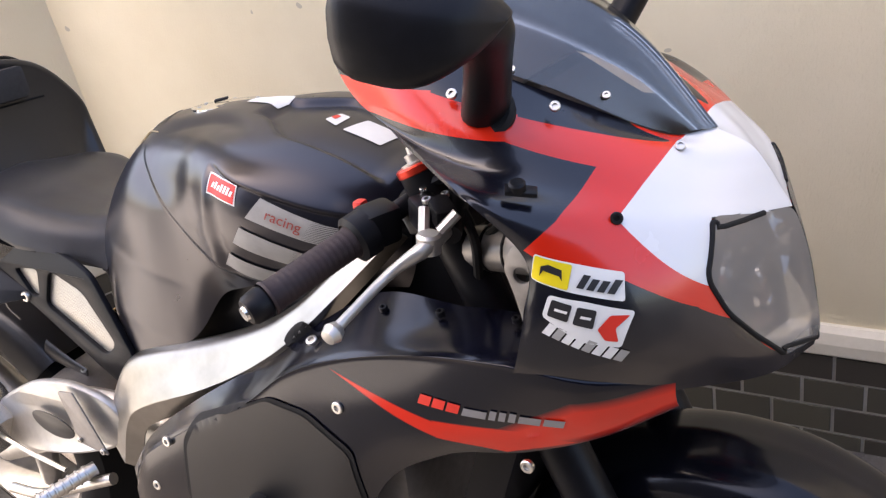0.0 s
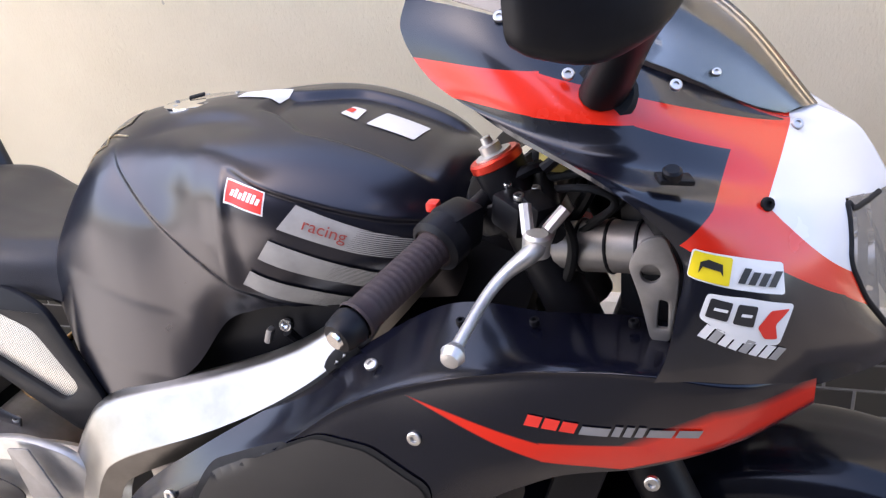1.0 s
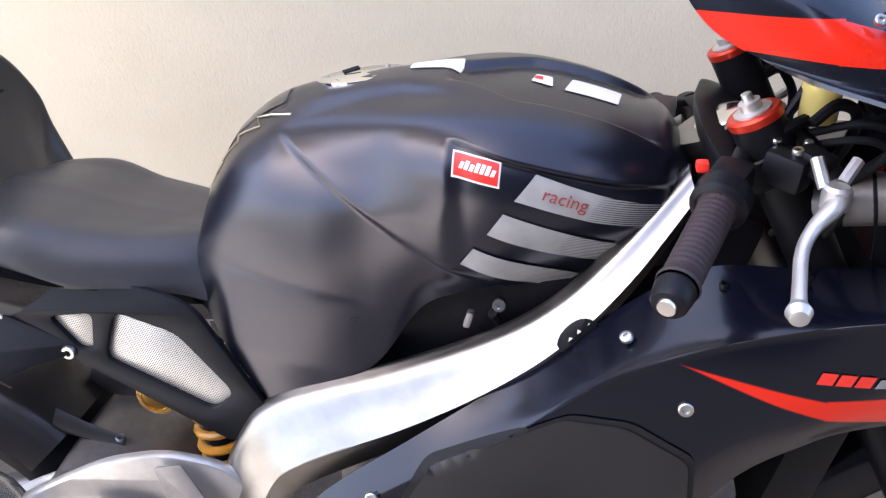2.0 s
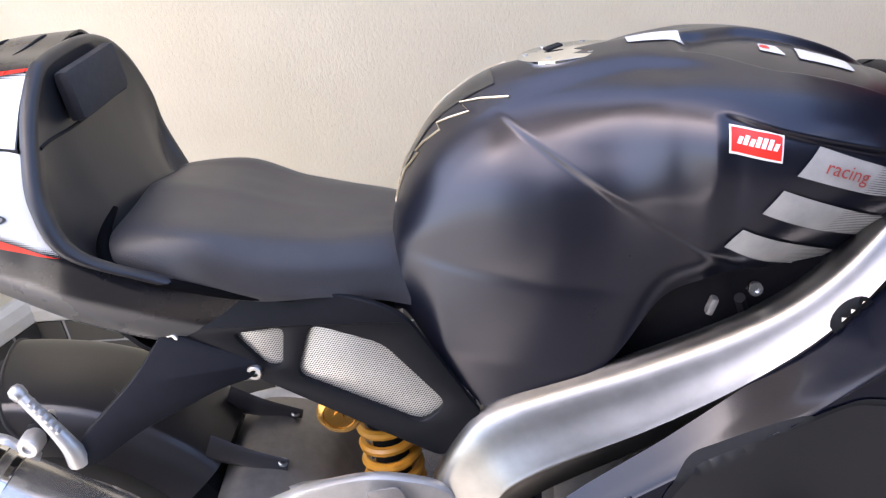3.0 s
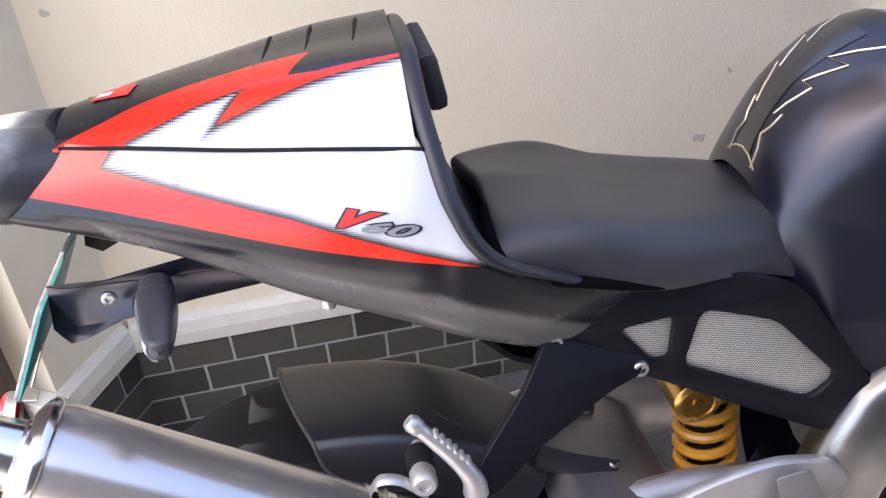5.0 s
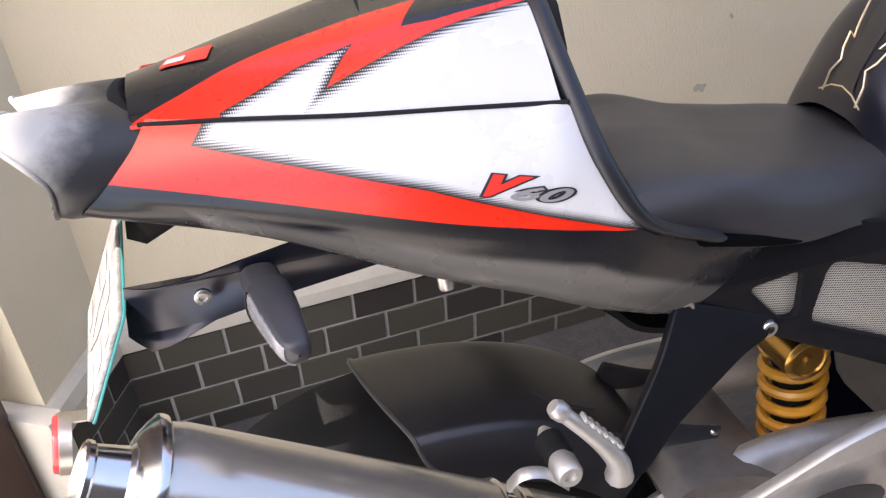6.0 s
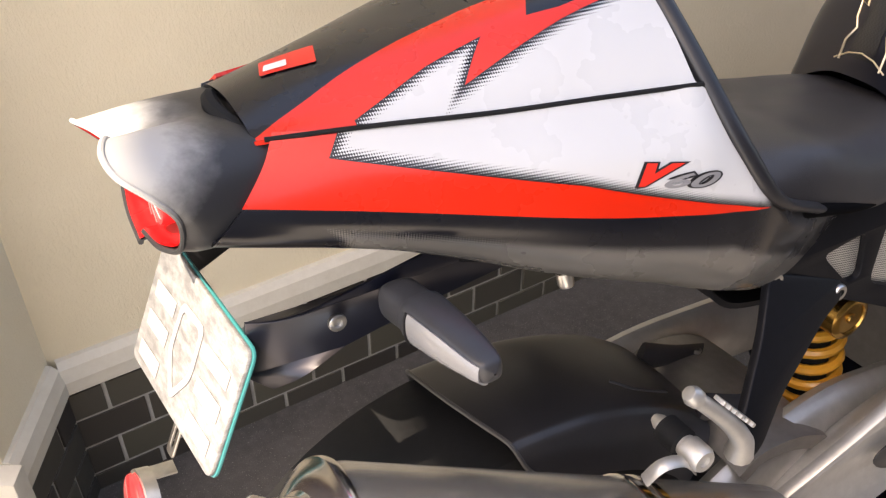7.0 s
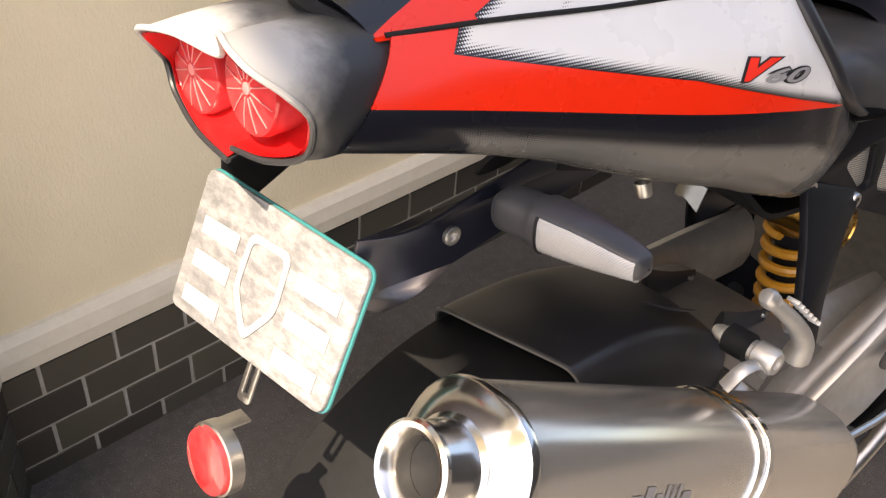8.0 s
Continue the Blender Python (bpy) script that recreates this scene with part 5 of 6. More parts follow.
for y, lz in ((-0.014, 0.942), (0.062, 0.930)):
    lo = turned((-0.226, y, lz), (-1, 0, 0.12), [(-0.012, 0.031), (0.014, 0.0325), (0.017, 0.0310), (0.0185, 0.020), (0.019, 0.008), (0.019, 0)], 32)
    lob = part("red_lens", lo, REDLENS, tail_lamp, "round red lens with spokes")
    for k in range(12):
        a = 2 * math.pi * k / 12 + 0.2
        e1 = Vector((0.12 * math.sin(a), math.cos(a), math.sin(a))).normalized()
        c0 = Vector((-0.2454, y, lz + 0.0023))
        part("spoke", tube([c0 + e1 * 0.006, c0 + e1 * 0.018 + Vector((0.0004, 0, 0)), c0 + e1 * 0.029 + Vector((0.0018, 0, 0))], [0.0006, 0.0005, 0.0004], 5), SPOKE, lob)
    part("hub", turned((-0.2450, y, lz + 0.0023), (-1, 0, 0.12), [(-0.002, 0.0045), (0.0008, 0.0042), (0.0014, 0.0025), (0.0014, 0)], 12), SPOKE, lob)
# worn grey rim round the lenses, sunlight painted into its colour too
part("lip", tube(house_rows[2], 0.0022, 8, 90), WORNSUNLIT, tail_lamp)

# -- plate holder, plate, reflector, indicators --
bar = slab([[(-0.214, 0.850), (-0.205, 0.851), (-0.196, 0.852), (-0.187, 0.8535), (-0.178, 0.855), (-0.165, 0.857), (-0.130, 0.862), (-0.060, 0.872), (0.02, 0.850), (0.03, 0.835), (-0.080, 0.825), (-0.150, 0.815), (-0.170, 0.807), (-0.180, 0.802), (-0.190, 0.797), (-0.205, 0.790), (-0.214, 0.795), (-0.222, 0.800)]], lambda u, v, w: (u, -0.100 + (u + 0.2) * 0.02 + 9.0 * max(0.0, -0.165 - u) ** 2 - w, v), 0.003, 0.0006)
holder = part("plate_holder", bar, MATT, bike, "black plate bracket")
part("plate_holder", slab([[(-0.214, 0.850), (-0.130, 0.862), (-0.060, 0.872), (0.02, 0.850), (0.03, 0.835), (-0.080, 0.825), (-0.150, 0.815), (-0.205, 0.790), (-0.222, 0.800)]], lambda u, v, w: (u, 0.100 - (u + 0.2) * 0.02 - w, v), 0.003, 0.0006), SATIN, bike)
part("crossbar", box(-0.02, 0, 0.850, 0.06, 0.20, 0.02, 0.003, (0, 20, 0)), SATIN, holder)
bolt("bolt", (-0.155, -0.103, 0.842), (0, -1, 0), 0.007, holder)
bolt("bolt", (-0.155, 0.103, 0.842), (0, 1, 0), 0.007, holder)
PT0, PT1 = Vector((-0.214, 0, 0.850)), Vector((-0.272, 0, 0.735))
pdir = (PT1 - PT0).normalized()
pnor = Vector((pdir.z, 0, -pdir.x)).normalized()


def on_plate(u, v, w):
    return PT0 + Vector((0, u, 0)) + pdir * (v + 0.10 * (u + PW)) + pnor * w


PW, PH = 0.103, 0.118
plate = part("number_plate", slab([rounded([(-PW, 0.010), (PW, 0.0), (PW, PH), (-PW, PH)], 0.010)], on_plate, 0.004, 0.001), OLDPLATE, bike, "worn white covered plate in a green-edged holder")
part("plate_frame", slab([rounded([(-PW - 0.0015, 0.0085), (PW + 0.0015, -0.0015), (PW + 0.0015, PH + 0.0015), (-PW - 0.0015, PH + 0.0015)], 0.012)], lambda u, v, w: on_plate(u, v, w - 0.0032 * (1 if pnor.x < 0 else -1)), 0.0024, 0.0006), TEAL, plate)

part("emblem", slab([rounded([(-0.026, 0.028), (0.026, 0.028), (0.028, 0.075), (0.0, 0.108), (-0.028, 0.075)], 0.010), rounded([(-0.021, 0.034), (0.021, 0.034), (0.022, 0.072), (0.0, 0.099), (-0.022, 0.072)], 0.008)], lambda u, v, w: on_plate(u, v, w) + pnor * (0.003 if pnor.x < 0 else -0.003), 0.001, 0.0002), PLATEWHITE, plate)
for v0 in (0.036, 0.064, 0.094):
    for s in (-1, 1):
        part("bar", slab([[(s * 0.038, v0), (s * 0.088, v0), (s * 0.088, v0 + 0.014), (s * 0.038, v0 + 0.014)]], lambda u, v, w: on_plate(u, v, w) + pnor * (0.0028 if pnor.x < 0 else -0.0028), 0.0006, 0.0001), PLATEWHITE, plate)
tag = part("reflector_bracket", slab([rounded([(-0.008, 0.105), (0.008, 0.105), (0.008, 0.155), (-0.008, 0.155)], 0.004), rounded([(-0.003, 0.122), (0.003, 0.122), (0.003, 0.148), (-0.003, 0.148)], 0.002)], lambda u, v, w: on_plate(u - 0.014, v, w) + Vector((0.006, 0, 0)), 0.002, 0.0004), STEEL, bike, "slotted steel bracket with a red reflector")
part("foot", box(-0.297, -0.012, 0.690, 0.034, 0.016, 0.002, 0.0005, (0, 8, 0)), STEEL, tag)
rf = part("rear_reflector", turned((-0.313, -0.018, 0.668), (-1, -0.05, 0.25), [(-0.004, 0.026), (0.004, 0.0275), (0.008, 0.026), (0.009, 0.024), (0.0095, 0)], 28), REDLENS, tag, "round red reflector")
part("rim", turned((-0.311, -0.018, 0.668), (-1, -0.05, 0.25), [(-0.006, 0.024), (-0.006, 0.029), (0.005, 0.029), (0.006, 0.0265)], 28), STEEL, rf)


def indicator(s):
    """A tapered stalk with a clear lens let into its lower rear face."""
    base, tip = Vector((-0.110, s * 0.108, 0.850)), Vector((-0.096, s * 0.224, 0.856))
    prof = ((0.0, 0.013, 0.013, 0), (0.06, 0.0155, 0.0155, 0), (0.26, 0.0155, 0.0155, 0), (0.31, 0.0175, 0.0175, 0), (0.62, 0.0155, 0.015, -0.001), (0.88, 0.012, 0.010, -0.003), (0.97, 0.008, 0.008, -0.005), (1.0, 0.0008, 0.0008, -0.005))

    def ring_at(q, grow, angles):
        f, wx, wz, dz = q
        c0 = base.lerp(tip, f) + Vector((0, 0, dz))
        return [c0 + Vector(((wx + grow) * math.copysign(abs(math.cos(a)) ** 0.7, math.cos(a)), 0, (wz + grow) * math.copysign(abs(math.sin(a)) ** 0.7, math.sin(a)))) for a in angles]

    ob = part("indicator", skin([ring_at(q, 0.0, [2 * math.pi * k / 12 for k in range(13)]) for q in prof], 30, 37, False, 0), INDBODY, bike, "dark grey indicator with a clear lens")
    arc = [radians(146 + k * 19) for k in range(7)]
    lens = [ring_at(q, 0.0016, arc) for q in ((0.37, 0.0172, 0.0172, 0), (0.42, 0.0170, 0.0168, -0.0003), (0.62, 0.0155, 0.015, -0.001), (0.88, 0.012, 0.010, -0.003), (0.965, 0.0082, 0.0082, -0.005))]
    part("lens", skin(lens, 18, 16, False, 0.0015), INDLENS, ob, "clear ribbed lens")
    rim = ring_at((0.37, 0.0172, 0.0172, 0), 0.0018, arc)
    part("lens_rim", tube(rim, 0.0012, 6, 14), SATIN, ob)


INDBODY = plain("grey_black_plastic", (0.030, 0.031, 0.036), 0.38, 0, 0.25, 60, 0.1, 0, 0.5)
m = Mat("ribbed_clear_lens", 0.15, 0.2, 0.5, 0.5)
wv = m.t.nodes.new("ShaderNodeTexWave")
wv.inputs["Scale"].default_value = 330
wv.bands_direction = "Z"
m.link(m.co, wv.inputs["Vector"])
m.color(m.ramp(wv.outputs["Fac"], (0.2, (0.24, 0.24, 0.25)), (0.8, (0.36, 0.36, 0.37))))
m.bump(wv.outputs["Fac"], 0.3, 0.001)
INDLENS = m.m
indicator(-1)
indicator(1)

# -- front end: fork, yoke, bars, lever, dash --
HEAD = Vector((1.075, 0, 0.93))
FDIR = Vector((0.415, 0, -0.91)).normalized()
STEER = Matrix.Translation(HEAD) @ Matrix.Rotation(radians(4), 4, FDIR) @ Matrix.Translation(-HEAD)
for s in (-1, 1):
    t0 = Vector((1.102, s * 0.122, 0.974))
    fk = part("fork_leg", tube([t0, t0 + FDIR * 0.30, t0 + FDIR * 0.31, t0 + FDIR * 0.70], [0.026, 0.026, 0.029, 0.029], 20), SATIN, bike, "fork leg with a gold-grey stanchion")
    capr = part("fork_cap", turned(t0, -FDIR, [(0, 0.026), (0.001, 0.027), (0.008, 0.027), (0.010, 0.025), (0.010, 0.018)], 24), ANODRED, fk, "red anodised clamp ring")
    part("adjuster", turned(t0 - FDIR * 0.009, -FDIR, [(0, 0.019), (0.003, 0.019), (0.004, 0.011), (0.012, 0.011), (0.013, 0.006), (0.020, 0.005), (0.021, 0)], 12), CASTALU, capr)
part("top_yoke", slab([rounded([(1.07, -0.140), (1.13, -0.140), (1.140, -0.05), (1.140, 0.05), (1.13, 0.140), (1.07, 0.140), (1.055, 0.05), (1.055, -0.05)], 0.02)], lambda u, v, w: (u, v, 0.926 - (u - 1.08) * 0.45 + w), 0.022, 0.004), SATIN, bike, "black top yoke")
part("yoke_nut", turned((1.085, 0, 0.930), -FDIR, [(0, 0.030), (0.008, 0.030), (0.010, 0.026), (0.010, 0)], 24), CHROME, bike, "bright round yoke nut")


def clip_on(s):
    a, b = Vector((1.098, s * 0.115, 0.945)), Vector((1.018, s * 0.325, 0.893))
    d = (b - a).normalized()
    bar = part("handlebar", tube([a, b], 0.011, 14), SATIN, bike, "clip-on bar with a rubber grip")
    part("clamp", turned(a + FDIR * 0.02, FDIR, [(-0.016, 0.034), (-0.014, 0.036), (0.014, 0.036), (0.016, 0.034)], 20), SATIN, bar)
    g0, g1 = a.lerp(b, 0.42), a.lerp(b, 0.93)
    prof = [(0, 0.017), (0.0, 0.024), (0.006, 0.024), (0.008, 0.0185)]
    ln = (g1 - g0).length
    k = 12
    while k < ln * 1000 - 8:
        prof += [(k / 1000, 0.0178), ((k + 1) / 1000, 0.0175), ((k + 4) / 1000, 0.0175), ((k + 5) / 1000, 0.0178)]
        k += 7
    prof += [(ln - 0.004, 0.018), (ln, 0.020), (ln + 0.003, 0.019)]
    part("grip", turned(g0, d, prof, 22), GRIPRUB, bar, "ribbed dark red-black rubber grip")
    part("bar_end", turned(g1 + d * 0.003, d, [(0, 0.0165), (0.004, 0.0185), (0.020, 0.0165), (0.024, 0.014), (0.026, 0.0)], 18), SATIN, bar, "tapered bar end weight")
    part("bar_screw", turned(g1 + d * 0.027, d, [(0, 0.009), (0.004, 0.008), (0.004, 0)], 12), CHROME, bar)
    c0 = a.lerp(b, 0.30)
    part("switch", box(c0.x, c0.y, c0.z, 0.036, 0.045, 0.044, 0.008, (0, 8, math.degrees(math.atan2(d.y, d.x)) + 90)), SATIN, bar, "black switch housing")
    part("switch_button", box(c0.x - 0.024, c0.y - s * 0.006, c0.z + 0.018, 0.012, 0.014, 0.010, 0.003), REDPAINT if s < 0 else SATIN, bar, "red kill switch" if s < 0 else "")
    part("throttle_drum", turned(a.lerp(b, 0.40), d, [(-0.012, 0.02), (-0.010, 0.027), (0.010, 0.027), (0.014, 0.021)], 20), SATIN, bar)
    if s > 0:
        bar.location.z = -0.05
    # lever and its pivot
    lever = part("brake_lever" if s < 0 else "clutch_lever", tube([(1.166, s * 0.178, 0.935), (1.161, s * 0.218, 0.931), (1.140, s * 0.240, 0.917), (1.128, s * 0.262, 0.905), (1.121, s * 0.300, 0.893), (1.117, s * 0.326, 0.885)], [0.008, 0.012, 0.0085, 0.0075, 0.0072, 0.0078], 12, 30, True, 0.75), CASTALU, bar, "silver levers with a ball end")
    part("ball_end", turned((1.117, s * 0.329, 0.884), (-0.1, s, -0.2), [(-0.011, 0.003), (-0.008, 0.008), (0, 0.0112), (0.008, 0.008), (0.011, 0.0)], 16), CASTALU, lever)
    part("pivot", turned((1.160, s * 0.212, 0.924), (0.1, 0, 1), [(0, 0.013), (0.018, 0.013), (0.021, 0.010), (0.021, 0)], 16), CASTALU, lever)
    part("adjuster", tube([(1.168, s * 0.200, 0.942), (1.182, s * 0.186, 0.958)], 0.006, 8), CASTALU, lever)
    part("adjuster", tube([(1.152, s * 0.206, 0.940), (1.146, s * 0.190, 0.962)], 0.006, 8), CASTALU, lever)
    # master cylinder and reservoir
    part("master_cylinder", tube([(1.170, s * 0.185, 0.932), (1.150, s * 0.135, 0.945), (1.14, s * 0.10, 0.955)], [0.012, 0.014, 0.013], 12, 8), SATIN, bar)
    if s < 0:
        part("fluid_pot", turned((1.158, s * 0.112, 0.970), (0.1, 0, 1), [(0, 0.016), (0.003, 0.018), (0.028, 0.018), (0.031, 0.020), (0.037, 0.020), (0.039, 0.017), (0.039, 0)], 20), FLUID, bar, "yellow fluid pot with a cap")


clip_on(-1)
clip_on(1)
part("ignition", turned((1.118, 0, 0.920), -FDIR, [(0, 0.02), (0.025, 0.02), (0.03, 0.016), (0.03, 0)], 18), SATIN, bike)
part("dash", box(1.205, 0, 1.010, 0.030, 0.20, 0.09, 0.012, (0, -28, 0)), SATIN, bike, "black instrument cluster")
for s in (-1, 1):
    part("cable", tube([(1.14, s * 0.115, 0.955), (1.189, s * 0.13, 0.972), (1.219, s * 0.132, 0.967), (1.228, s * 0.13, 0.952), (1.211, s * 0.128, 0.932), (1.176, s * 0.120, 0.902), (1.14, s * 0.09, 0.85)], 0.0045, 8, 30), RUBBER, bike)
    part("cable", tube([(1.14, s * 0.118, 0.945), (1.185, s * 0.14, 0.960), (1.212, s * 0.142, 0.956), (1.218, s * 0.14, 0.944), (1.200, s * 0.138, 0.925), (1.168, s * 0.126, 0.895), (1.13, s * 0.09, 0.84)], 0.0040, 8, 30), RUBBER, bike)
    part("wire_loom", tube([(1.165, s * 0.150, 0.945), (1.180, s * 0.155, 0.915), (1.178, s * 0.150, 0.885), (1.165, s * 0.13, 0.850)], 0.0055, 8, 18), RUBBER, bike)
    part("hose", tube([(1.150, s * 0.135, 0.975), (1.172, s * 0.128, 0.990), (1.192, s * 0.118, 0.978), (1.190, s * 0.105, 0.945), (1.165, s * 0.10, 0.90)], 0.0060, 8, 20), SATIN, bike)
    # bracket and levers between the fork head and the switch
    part("pot_bracket", tube([(1.120, s * 0.135, 0.965), (1.140, s * 0.128, 0.974), (1.158, s * 0.112, 0.972)], [0.007, 0.006, 0.008], 8, 10), SATIN, bike)
    part("brake_switch", box(1.150, s * 0.165, 0.948, 0.034, 0.024, 0.022, 0.004, (0, 15, s * 40)), SATIN, bike)
    part("clamp_block", box(1.128, s * 0.160, 0.940, 0.040, 0.030, 0.034, 0.006, (0, 10, s * 35)), SATIN, bike)
    bolt("bolt", (1.134, s * 0.166, 0.957), (0, s * 0.2, 1), 0.0055, bike, STEEL, 0.005)
    bolt("bolt", (1.146, s * 0.148, 0.958), (0, s * 0.2, 1), 0.0045, bike, STEEL, 0.005)
    bolt("bolt", (1.118, s * 0.146, 0.960), (0, s * 0.2, 1), 0.0045, bike, CHROME, 0.005)
# dark inner panel behind the nose, with its flat ledge and a screw
for s in (-1, 1):
    ledge = [[(1.236, s * 0.168, 0.984), (1.238, s * 0.155, 0.985), (1.242, s * 0.120, 0.985)], [(1.270, s * 0.176, 0.980), (1.272, s * 0.160, 0.981), (1.276, s * 0.12, 0.981)], [(1.308, s * 0.176, 0.971), (1.310, s * 0.160, 0.972), (1.312, s * 0.12, 0.972)]]
    face = [[(1.236, s * 0.168, 0.983), (1.240, s * 0.172, 0.965), (1.250, s * 0.172, 0.945)], [(1.270, s * 0.178, 0.979), (1.270, s * 0.182, 0.950), (1.268, s * 0.182, 0.925)], [(1.308, s * 0.178, 0.970), (1.300, s * 0.184, 0.935), (1.292, s * 0.186, 0.900)]]
    inner = part("inner_panel", join(skin(ledge, 10, 6, False, 0.003), skin(face, 10, 8, False, 0.003)), SATIN, bike, "black inner panel with a flat ledge")
    bolt("screw", (1.290, s * 0.160, 0.977), (0, 0, 1), 0.006, inner, SATIN, 0.008)
# vent duct, bracket and dark core behind the side opening
part("air_duct", tube([(1.15, -0.118, 0.886), (1.21, -0.128, 0.896), (1.275, -0.140, 0.903)], [0.024, 0.026, 0.025], 18, 10), DARKALU, bike, "grey ribbed air duct")
for x in (1.185, 1.215, 1.245):
    part("duct_band", turned((x, -0.128 - (x - 1.21) * 0.17, 0.896 + (x - 1.21) * 0.13), (1, -0.17, 0.13), [(-0.002, 0.026), (-0.001, 0.0275), (0.001, 0.0275), (0.002, 0.026)], 18), SATIN, bike)
BRK = [(1.241, 0.917), (1.253, 0.942), (1.273, 0.948), (1.286, 0.914), (1.284, 0.880), (1.279, 0.842), (1.262, 0.842), (1.252, 0.885)]
part("fairing_bracket", slab([rounded(BRK, 0.008), [(1.261 + 0.009 * math.cos(k * 0.524), 0.910 + 0.009 * math.sin(k * 0.524)) for k in range(12)], rounded([(1.267, 0.856), (1.277, 0.856), (1.277, 0.884), (1.269, 0.886)], 0.003)], lambda u, v, w: (u, -0.205 - w, v), 0.006, 0.001), DARKALU, bike, "grey slotted bracket inside the fairing")
# dark sheet added behind the opening so that the slit looks shaded
part("fairing_liner", box(1.285, -0.135, 0.885, 0.13, 0.008, 0.150, 0.003, (0, 0, -12)), SATIN, bike)
part("radiator", box(1.19, 0, 0.66, 0.05, 0.34, 0.34, 0.006, (0, 18, 0)), SATIN, bike)
part("engine", box(0.84, 0, 0.49, 0.40, 0.30, 0.32, 0.04), DARKALU, bike, "grey engine block")
part("head_stock", tube([(1.07, 0, 0.93), (1.15, 0, 0.76)], 0.045, 16), ALU, bike)
part("coil_bracket", tube([(0.842, -0.134, 0.762), (0.852, -0.118, 0.735), (0.870, -0.095, 0.700)], 0.006, 8, 10), SATIN, bike)
part("coil_pack", box(0.815, -0.130, 0.752, 0.008, 0.012, 0.020, 0.003, (0, 20, 0)), DARKALU, bike)
bolt("bolt", (0.852, -0.145, 0.780), (0, -1, 0.3), 0.008, bike, CHROME, 0.01)
# front wheel and mudguard
front = part("front_wheel", turned((1.415, 0, 0.30), (0, 1, 0), [(-0.045, 0.215), (-0.056, 0.225), (-0.060, 0.245), (-0.054, 0.272), (-0.035, 0.292), (0, 0.300), (0.035, 0.292), (0.054, 0.272), (0.060, 0.245), (0.056, 0.225), (0.045, 0.215)], 64), RUBBER, bike, "black front tyre on an alloy wheel")
part("rim", turned((1.415, 0, 0.30), (0, 1, 0), [(-0.046, 0.220), (-0.048, 0.205), (0, 0.19), (0.048, 0.205), (0.046, 0.220)], 40), DARKALU, front)
for k in range(3):
    a = 2 * math.pi * k / 3
    part("spoke", tube([(1.415, 0, 0.30), (1.415 + 0.2 * math.cos(a), 0, 0.30 + 0.2 * math.sin(a))], [0.03, 0.02], 10), DARKALU, front)
rows = []
for a in (150, 125, 100, 75, 50, 30):
    d = Vector((math.cos(radians(a)), 0, math.sin(radians(a))))
    o = Vector((1.415, 0, 0.30))
    rows.append([o + d * 0.25 + Vector((0, -0.082, 0)), o + d * 0.295 + Vector((0, -0.080, 0)), o + d * 0.318 + Vector((0, -0.055, 0)), o + d * 0.325])
guard = part("front_mudguard", skin(rows, 30, 18, True, 0.003), GLOSSBLACK, bike, "dark front mudguard with a red and white mark")
part("side_stand", tube([(0.62, 0.13, 0.30), (0.60, 0.20, 0.12), (0.585, 0.262, -0.026)], [0.013, 0.012, 0.012], 10), SATIN, bike)
part("belly_pan", skin([st(x, (0.23, 0.36), (0.21, 0.26), (0.12, 0.18), (0.0, 0.165)) for x in (0.62, 0.8, 1.0, 1.1)], 14, 20, True, 0.003), FLANKPAINT, bike)

# -- foils, marks and small fittings --
TOPWAY = (0, 0, -1)


def quad_bar(p, q, h, lean=0.0):
    """A slanted bar from p to q in the side view, of height h."""
    d = Vector((q[0] - p[0], q[1] - p[1])).normalized()
    n = Vector((-d.y, d.x)) * h + d * lean
    return [p, q, (q[0] + n.x, q[1] + n.y), (p[0] + n.x, p[1] + n.y)]


# tank: red badge, three grey bars fading into lines, the small red word
badge = sticker("badge", tank_tree, [(0.8125, 0.9345), (0.8600, 0.9235), (0.8625, 0.9480), (0.8140, 0.9570)], WHITEPAINT, tank, "red tank badge with a white mark", 0.0010, step=0.006)
sticker("badge_field", tank_tree, [(0.8145, 0.9362), (0.8584, 0.9258), (0.8606, 0.9465), (0.8158, 0.9550)], REDPAINT, badge, "", 0.0016, step=0.006)
for k, h in enumerate((0.0060, 0.0078, 0.0060, 0.0085, 0.0085, 0.0085, 0.0060)):
    x = 0.8200 + k * 0.0052
    z = 0.9420 - k * 0.00115
    sticker("badge_bar", tank_tree, quad_bar((x, z), (x + 0.0038, z - 0.0009), h, 0.0015), WHITEPAINT, badge, "", 0.0021, step=0.006)
m = Mat("fading_stripe", 0.42)
sep = m.t.nodes.new("ShaderNodeSeparateXYZ")
m.link(m.co, sep.inputs[0])
along = m.math("SUBTRACT", m.math("MULTIPLY", sep.outputs[0], 0.78), m.math("MULTIPLY", sep.outputs[2], 0.62))
fade = m.math("MULTIPLY", m.math("SUBTRACT", along, 0.185), 12.0)
lines = m.math("MULTIPLY", m.math("ADD", m.math("SINE", m.math("MULTIPLY", m.math("ADD", sep.outputs[2], m.math("MULTIPLY", sep.outputs[0], 0.33)), 2600.0)), 1.0), 0.5)
ink = m.math("GREATER_THAN", fade, lines)
m.color(m.mix(ink, m.ramp(m.noise(40), (0.3, (0.30, 0.295, 0.28)), (0.7, (0.38, 0.37, 0.355))), (0.02, 0.02, 0.023)))
FADESTRIPE = m.m
